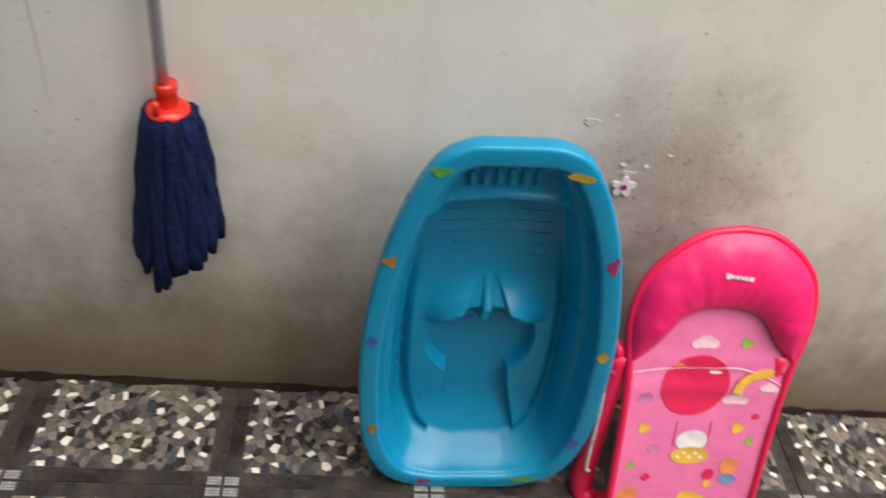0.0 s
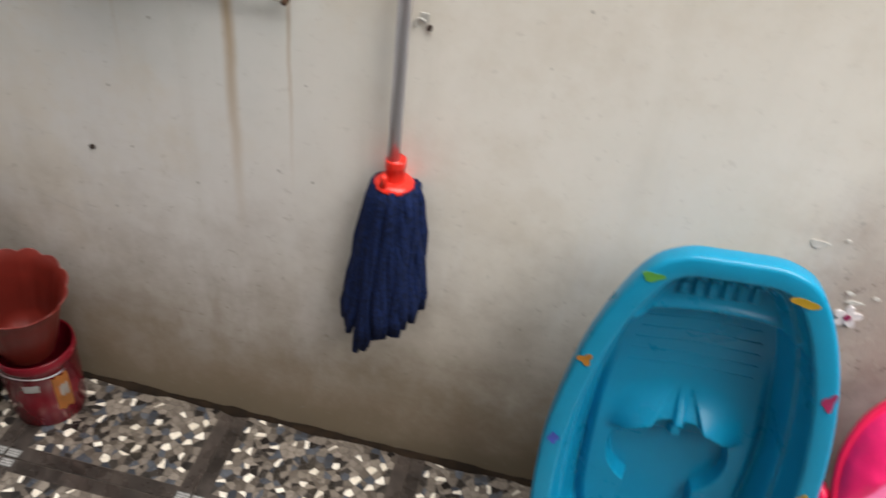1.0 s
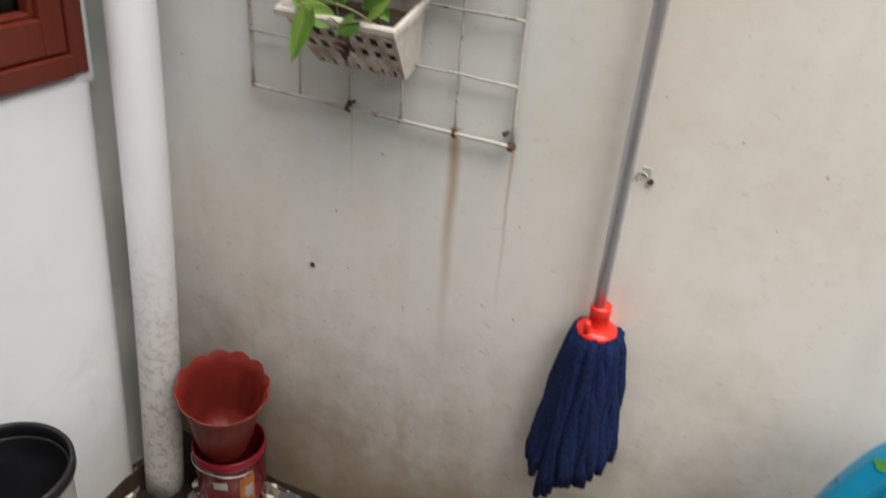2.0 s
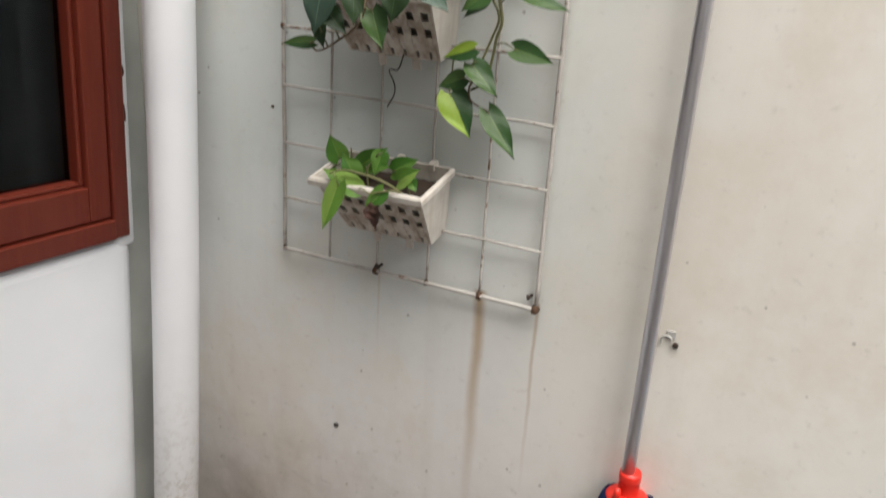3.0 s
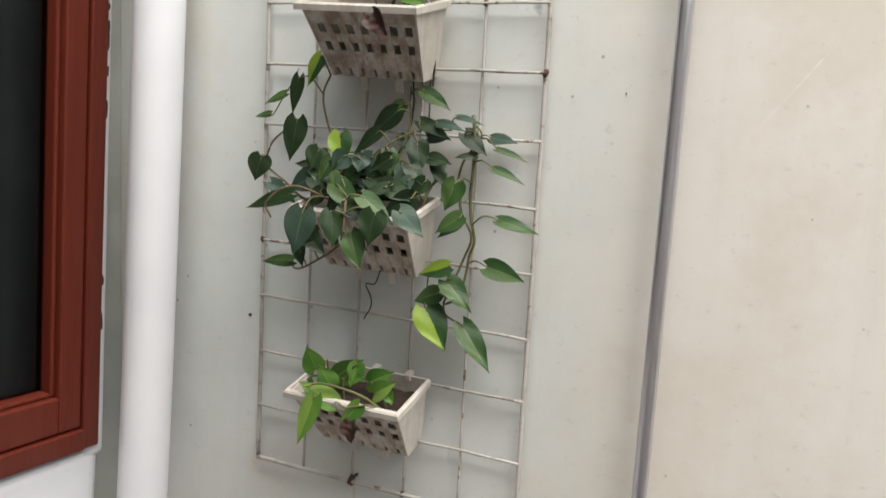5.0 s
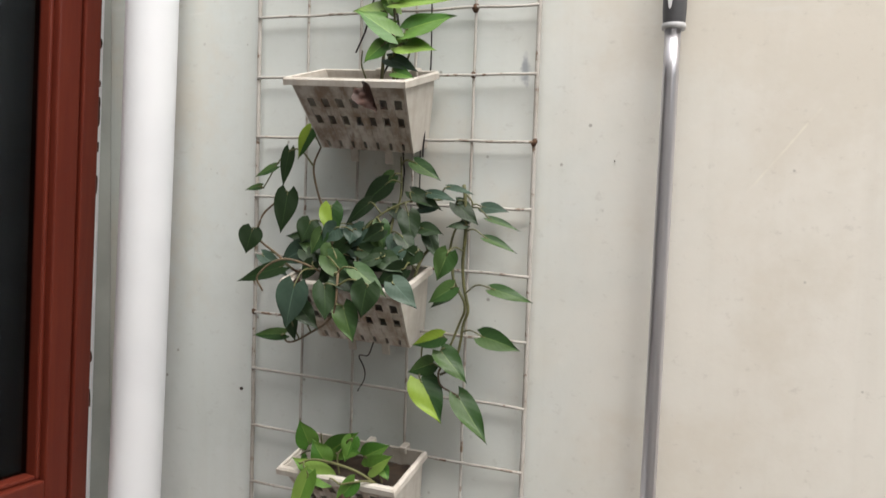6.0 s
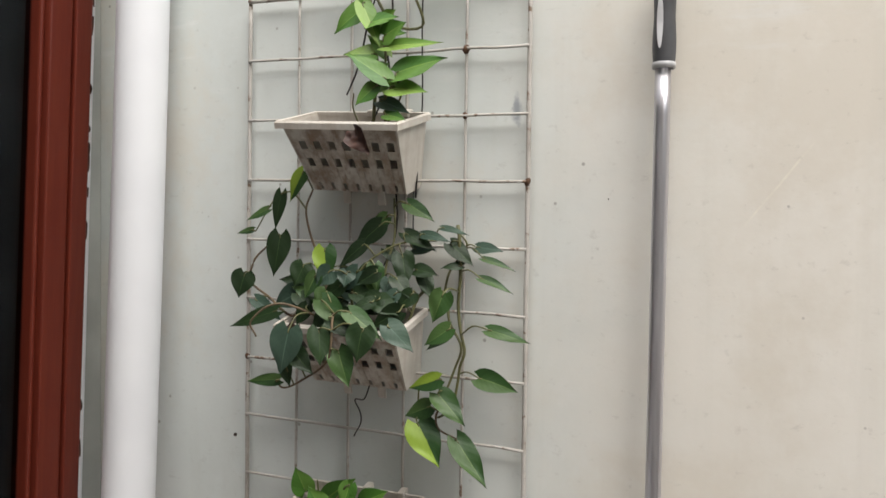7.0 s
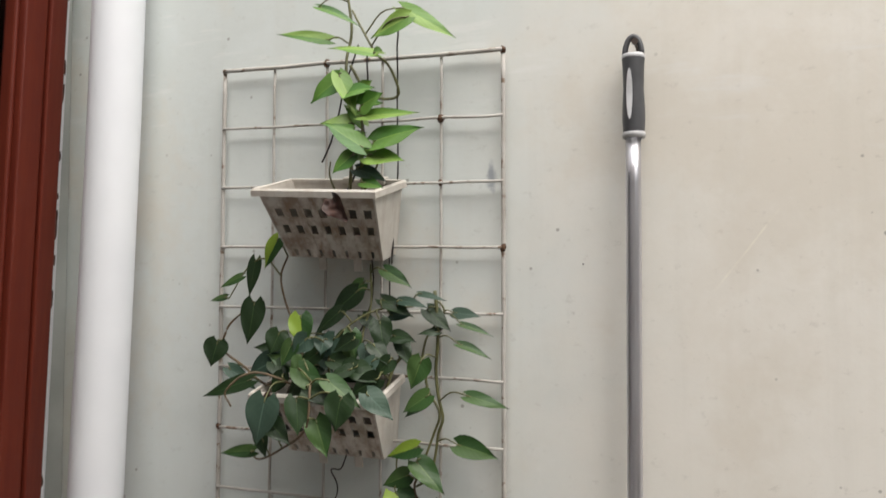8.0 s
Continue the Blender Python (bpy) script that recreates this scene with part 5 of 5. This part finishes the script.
lf(trailing, "mid", (-0.058, -0.050, 1.594), (-0.004, -0.062, 1.581), 0.016)
lf(trailing, "mid", (-0.043, -0.055, 1.519), (0.022, -0.067, 1.509), 0.023)
lf(trailing, "mid", (-0.061, -0.045, 1.445), (0.005, -0.057, 1.436), 0.035)
lf(trailing, "mid", (-0.109, -0.070, 1.571), (-0.123, -0.082, 1.528), 0.038)
lf(trailing, "mid", (-0.094, -0.080, 1.521), (-0.131, -0.092, 1.494), 0.030)
lf(trailing, "dark", (-0.106, -0.060, 1.508), (-0.139, -0.072, 1.488), 0.020)
lf(trailing, "half", (-0.119, -0.060, 1.441), (-0.165, -0.072, 1.424), 0.029)
lf(trailing, "mid", (-0.123, -0.055, 1.418), (-0.075, -0.067, 1.378), 0.039)
lf(trailing, "mid", (-0.137, -0.050, 1.396), (-0.176, -0.062, 1.381), 0.033)
lf(trailing, "dark", (-0.325, -0.080, 1.579), (-0.387, -0.092, 1.586), 0.032)
lf(trailing, "mid", (-0.303, -0.100, 1.556), (-0.350, -0.112, 1.575), 0.028)
lf(trailing, "grey", (-0.242, -0.090, 1.601), (-0.272, -0.102, 1.566), 0.036)
lf(trailing, "dark", (-0.227, -0.080, 1.606), (-0.249, -0.092, 1.557), 0.032)
lf(trailing, "mid", (-0.217, -0.085, 1.611), (-0.205, -0.097, 1.568), 0.029)
lf(trailing, "dark", (-0.178, -0.070, 1.627), (-0.162, -0.082, 1.580), 0.037)
lf(trailing, "dark", (-0.161, -0.060, 1.604), (-0.119, -0.072, 1.602), 0.027)
lf(trailing, "dark", (-0.151, -0.055, 1.598), (-0.126, -0.067, 1.562), 0.027)
lf(trailing, "grey", (-0.195, -0.080, 1.589), (-0.194, -0.092, 1.560), 0.025)
lf(trailing, "dark", (-0.264, -0.100, 1.580), (-0.299, -0.112, 1.552), 0.026)
lf(trailing, "mid", (-0.276, -0.140, 1.559), (-0.225, -0.152, 1.522), 0.038)
lf(trailing, "mid", (-0.223, -0.150, 1.545), (-0.165, -0.162, 1.513), 0.032)
lf(trailing, "dark", (-0.174, -0.110, 1.556), (-0.218, -0.122, 1.537), 0.023)
lf(trailing, "dark", (-0.156, -0.120, 1.547), (-0.198, -0.132, 1.523), 0.034)
lf(trailing, "grey", (-0.160, -0.150, 1.529), (-0.116, -0.162, 1.499), 0.036)
lf(trailing, "dark", (-0.195, -0.160, 1.524), (-0.201, -0.172, 1.476), 0.045)
lf(trailing, "grey", (-0.312, -0.170, 1.517), (-0.323, -0.182, 1.451), 0.052)
lf(trailing, "dark", (-0.264, -0.165, 1.519), (-0.251, -0.177, 1.469), 0.039)
lf(trailing, "mid", (-0.238, -0.155, 1.489), (-0.214, -0.167, 1.439), 0.039)
lf(trailing, "dark", (-0.314, -0.160, 1.486), (-0.271, -0.172, 1.453), 0.033)
lf(trailing, "dark", (-0.335, -0.150, 1.466), (-0.316, -0.162, 1.431), 0.024)
lf(trailing, "mid", (-0.349, -0.140, 1.434), (-0.404, -0.152, 1.431), 0.021)
lf(trailing, "dark", (-0.370, -0.120, 1.536), (-0.458, -0.132, 1.507), 0.029)
lf(trailing, "grey", (-0.424, -0.100, 1.550), (-0.365, -0.112, 1.520), 0.025)
lf(trailing, "dark", (-0.313, -0.120, 1.547), (-0.326, -0.132, 1.517), 0.026)
lf(trailing, "dark", (-0.242, -0.100, 1.568), (-0.184, -0.112, 1.554), 0.028)
lf(trailing, "dark", (-0.194, -0.130, 1.560), (-0.228, -0.142, 1.550), 0.024)
lf(trailing, "dark", (-0.150, -0.090, 1.571), (-0.171, -0.102, 1.546), 0.028)
lf(trailing, "grey", (-0.172, -0.100, 1.571), (-0.200, -0.112, 1.544), 0.025)
lf(trailing, "dark", (-0.255, -0.150, 1.532), (-0.207, -0.162, 1.512), 0.029)
lf(trailing, "dark", (-0.290, -0.060, 1.598), (-0.243, -0.072, 1.573), 0.028)
lf(trailing, "dark", (-0.216, -0.050, 1.634), (-0.184, -0.062, 1.610), 0.022)
lf(trailing, "half", (-0.154, -0.060, 1.371), (-0.112, -0.072, 1.311), 0.054)
lf(trailing, "mid", (-0.094, -0.050, 1.350), (-0.041, -0.062, 1.287), 0.040)

lf(upright, "lime", (-0.267, -0.070, 2.066), (-0.359, -0.082, 2.088), 0.022)
lf(upright, "fresh", (-0.286, -0.070, 2.121), (-0.207, -0.082, 2.089), 0.016)
lf(upright, "lime", (-0.129, -0.080, 2.084), (-0.187, -0.092, 2.056), 0.031)
lf(upright, "lime", (-0.142, -0.070, 2.102), (-0.053, -0.082, 2.049), 0.027)
lf(upright, "lime", (-0.175, -0.090, 2.029), (-0.254, -0.102, 2.053), 0.017)
lf(upright, "fresh", (-0.242, -0.080, 2.000), (-0.292, -0.092, 1.966), 0.037)
lf(upright, "lime", (-0.239, -0.090, 2.003), (-0.201, -0.102, 1.936), 0.028)
lf(upright, "lime", (-0.194, -0.100, 1.934), (-0.101, -0.112, 1.932), 0.020)
lf(upright, "fresh", (-0.187, -0.110, 1.884), (-0.249, -0.122, 1.927), 0.032)
lf(upright, "fresh", (-0.176, -0.100, 1.894), (-0.096, -0.112, 1.913), 0.041)
lf(upright, "fresh", (-0.205, -0.110, 1.874), (-0.234, -0.122, 1.848), 0.027)
lf(upright, "lime", (-0.186, -0.100, 1.872), (-0.124, -0.112, 1.865), 0.034)
lf(upright, "grey", (-0.208, -0.090, 1.856), (-0.153, -0.102, 1.839), 0.025)
lf(upright, "lime", (-0.202, -0.080, 1.925), (-0.227, -0.092, 1.961), 0.022)
lf(upright, "fresh", (-0.193, -0.100, 1.834), (-0.154, -0.112, 1.826), 0.021)
lf(upright, "lime", (-0.181, -0.090, 2.030), (-0.161, -0.102, 2.031), 0.019)

lf(small, "fresh", (-0.346, -0.070, 1.241), (-0.358, -0.082, 1.282), 0.036)
lf(small, "fresh", (-0.309, -0.080, 1.222), (-0.329, -0.092, 1.256), 0.034)
lf(small, "fresh", (-0.314, -0.060, 1.232), (-0.259, -0.072, 1.272), 0.034)
lf(small, "fresh", (-0.292, -0.070, 1.236), (-0.245, -0.082, 1.250), 0.022)
lf(small, "fresh", (-0.244, -0.070, 1.237), (-0.199, -0.082, 1.266), 0.034)
lf(small, "lime", (-0.222, -0.090, 1.228), (-0.182, -0.102, 1.255), 0.030)
lf(small, "lime", (-0.271, -0.130, 1.215), (-0.335, -0.142, 1.241), 0.033)
lf(small, "lime", (-0.295, -0.150, 1.225), (-0.319, -0.162, 1.145), 0.029)
lf(small, "fresh", (-0.219, -0.140, 1.225), (-0.248, -0.152, 1.186), 0.025)
lf(small, "fresh", (-0.200, -0.090, 1.234), (-0.183, -0.102, 1.221), 0.018)
lf(small, "fresh", (-0.362, -0.080, 1.220), (-0.336, -0.092, 1.208), 0.025)
lf(small, "fresh", (-0.265, -0.070, 1.264), (-0.272, -0.082, 1.227), 0.028)
rnd = random.Random(3)
for k in range(9):
    b = (rnd.uniform(-0.230, -0.196), rnd.uniform(-0.10, -0.07), rnd.uniform(1.856, 1.976))
    a, n = rnd.choice((-1, 1)) * rnd.uniform(0.5, 1.5), rnd.uniform(0.035, 0.055)
    lf(upright, rnd.choice(("lime", "fresh", "lime")), b, (b[0] + n * math.sin(a), b[1] - 0.015, b[2] + n * math.cos(a) * 0.5), n * rnd.uniform(0.5, 0.75))

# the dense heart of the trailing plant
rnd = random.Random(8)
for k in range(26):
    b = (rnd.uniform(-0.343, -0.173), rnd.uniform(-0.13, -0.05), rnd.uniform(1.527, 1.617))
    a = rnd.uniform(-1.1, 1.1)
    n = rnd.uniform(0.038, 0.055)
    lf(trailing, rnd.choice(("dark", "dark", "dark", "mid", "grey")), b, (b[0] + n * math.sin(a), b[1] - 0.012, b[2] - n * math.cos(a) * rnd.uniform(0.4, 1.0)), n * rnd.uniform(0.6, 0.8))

for n, at, turn, size in (("withered_leaf", (-0.216, -0.153, 1.792), -38, 0.95), ("withered_leaf", (-0.308, -0.155, 1.509), 5, 0.85), ("withered_leaf", (-0.221, -0.158, 1.193), 0, 0.85)):
    dl = thing(n, at, "crumpled brown withered leaf hanging over the planter rim", "leaf", "withered leaves")
    bm = heart_leaf(0.034 * size, 0.045 * size, 77)
    for v in bm.verts:
        v.co.z += 0.006 * noise.noise(v.co * 120) + 0.01 * abs(v.co.x) / 0.017
    ob = part("blade", bm, M["dead"], dl, "", True)
    ob.matrix_local = Matrix.Translation((0, 0, 0.012)) @ pose(0, 0, 0, 90, 180 + turn, 0)


# ---- tiled floor ----
PITCH, X0, Y0 = 0.4275, 0.278, -0.2605


def clip(poly, px, py, nx, ny):
    out = []
    for k in range(len(poly)):
        a, b = poly[k - 1], poly[k]
        da, db = (a[0] - px) * nx + (a[1] - py) * ny, (b[0] - px) * nx + (b[1] - py) * ny
        if (da < 0) != (db < 0):
            t = da / (da - db)
            out.append((a[0] + (b[0] - a[0]) * t, a[1] + (b[1] - a[1]) * t))
        if db < 0:
            out.append(b)
    return out


def mosaic_mesh():
    """Printed broken-stone field of one tile: flat polygons a hair above the glaze."""
    rnd = random.Random(21)
    h = PITCH / 2 - 0.033
    seeds = []
    tries = 0
    while len(seeds) < 380 and tries < 30000:
        tries += 1
        p = (rnd.uniform(-h, h), rnd.uniform(-h, h))
        if all(math.hypot(p[0] - q[0], p[1] - q[1]) > 0.0136 for q in seeds):
            seeds.append(p)
    whites = []
    bm = bmesh.new()
    for i, (x, y) in enumerate(seeds):
        poly = [(-h, -h), (h, -h), (h, h), (-h, h)]
        for j, (a, b) in enumerate(seeds):
            d = math.hypot(a - x, b - y)
            if i != j and d < 0.09:
                poly = clip(poly, (x + a) / 2, (y + b) / 2, (a - x) / d, (b - y) / d)
        if len(poly) < 3:
            continue
        cx, cy = sum(p[0] for p in poly) / len(poly), sum(p[1] for p in poly) / len(poly)
        pieces = [poly]
        if rnd.random() < 0.45:
            a = rnd.uniform(0, math.pi)
            ox, oy = cx + rnd.uniform(-0.003, 0.003), cy + rnd.uniform(-0.003, 0.003)
            pieces = [clip(poly, ox, oy, math.cos(a), math.sin(a)), clip(poly, ox, oy, -math.cos(a), -math.sin(a))]
        for q in pieces:
            if len(q) < 3:
                continue
            qx, qy = sum(p[0] for p in q) / len(q), sum(p[1] for p in q) / len(q)
            f = bm.faces.new([bm.verts.new((qx + (px - qx) * 0.94, qy + (py - qy) * 0.94, 0)) for px, py in q])
            r = rnd.random()
            pale = r < 0.17 and all(math.hypot(qx - a, qy - b) > 0.026 for a, b in whites)
            if pale:
                whites.append((qx, qy))
            f.material_index = 0 if pale else 1 if r < 0.62 else 2 if r < 0.78 else 3
    bm.normal_update()
    for f in bm.faces:
        if f.normal.z < 0:
            f.normal_flip()
    return bm


floor = structure("floor", box((-1.2, -2.9, -0.1), (4.55, 0.15, -0.0035)), M["grout"], "patio floor of ceramic tiles printed with broken stone and dark wood bands", "floor")
first = None
g = 0.0011
for i in range(-4, 10):
    for j in range(-7, 2):
        x0, y0 = X0 + i * PITCH, Y0 + j * PITCH
        x1, y1 = x0 + PITCH, y0 + PITCH
        if x1 < -1.1 or x0 > 4.35 or y1 < -2.85 or y0 > 0.0:
            continue
        if first is None:
            h = PITCH / 2 - g
            bm = box((-h, -h, -0.006), (h, h, -0.0006), 0.0012, 1)
            tile = part("tile", bm, M["band"], floor)
            tile.location = ((x0 + x1) / 2, (y0 + y1) / 2, 0)
            part("stone_print", mosaic_mesh(), [M["cream_stone"], M["grey_stone"], M["blue_stone"], M["dark_stone"]], tile, "field of broken cream, grey and black stone")
            field = part("field_ground", slab([(-h + 0.031, -h + 0.031), (h - 0.031, -h + 0.031), (h - 0.031, h - 0.031), (-h + 0.031, h - 0.031)], 0.0003), M["grout"], tile)
            field.location.z = -0.0006
            de = bmesh.new()
            for sx in (-1, 1):
                for sy in (-1, 1):
                    cx, cy = sx * (h - 0.0165), sy * (h - 0.0115)
                    for a in range(4):
                        for b in range(3):
                            q = (cx - 0.0135 + a * 0.0071, cy - 0.0090 + b * 0.0062)
                            vs = [de.verts.new((q[0] + dx, q[1] + dy, 0)) for dx, dy in ((0, 0), (0.0060, 0.0008), (0.0056, 0.0052), (-0.0004, 0.0050))]
                            de.faces.new(vs).material_index = 0
                    vs = [de.verts.new((cx + dx, cy + dy, -0.0003)) for dx, dy in ((-0.0155, -0.0105), (0.0155, -0.0105), (0.0155, 0.0105), (-0.0155, 0.0105))]
                    de.faces.new(vs).material_index = 1
            part("corner_decor", de, [M["decor"], M["decor_dark"]], tile, "silvery patterned corner print")
            first = tile
        else:
            copy_thing(first, Matrix.Translation(((x0 + x1) / 2, (y0 + y1) / 2, 0)))
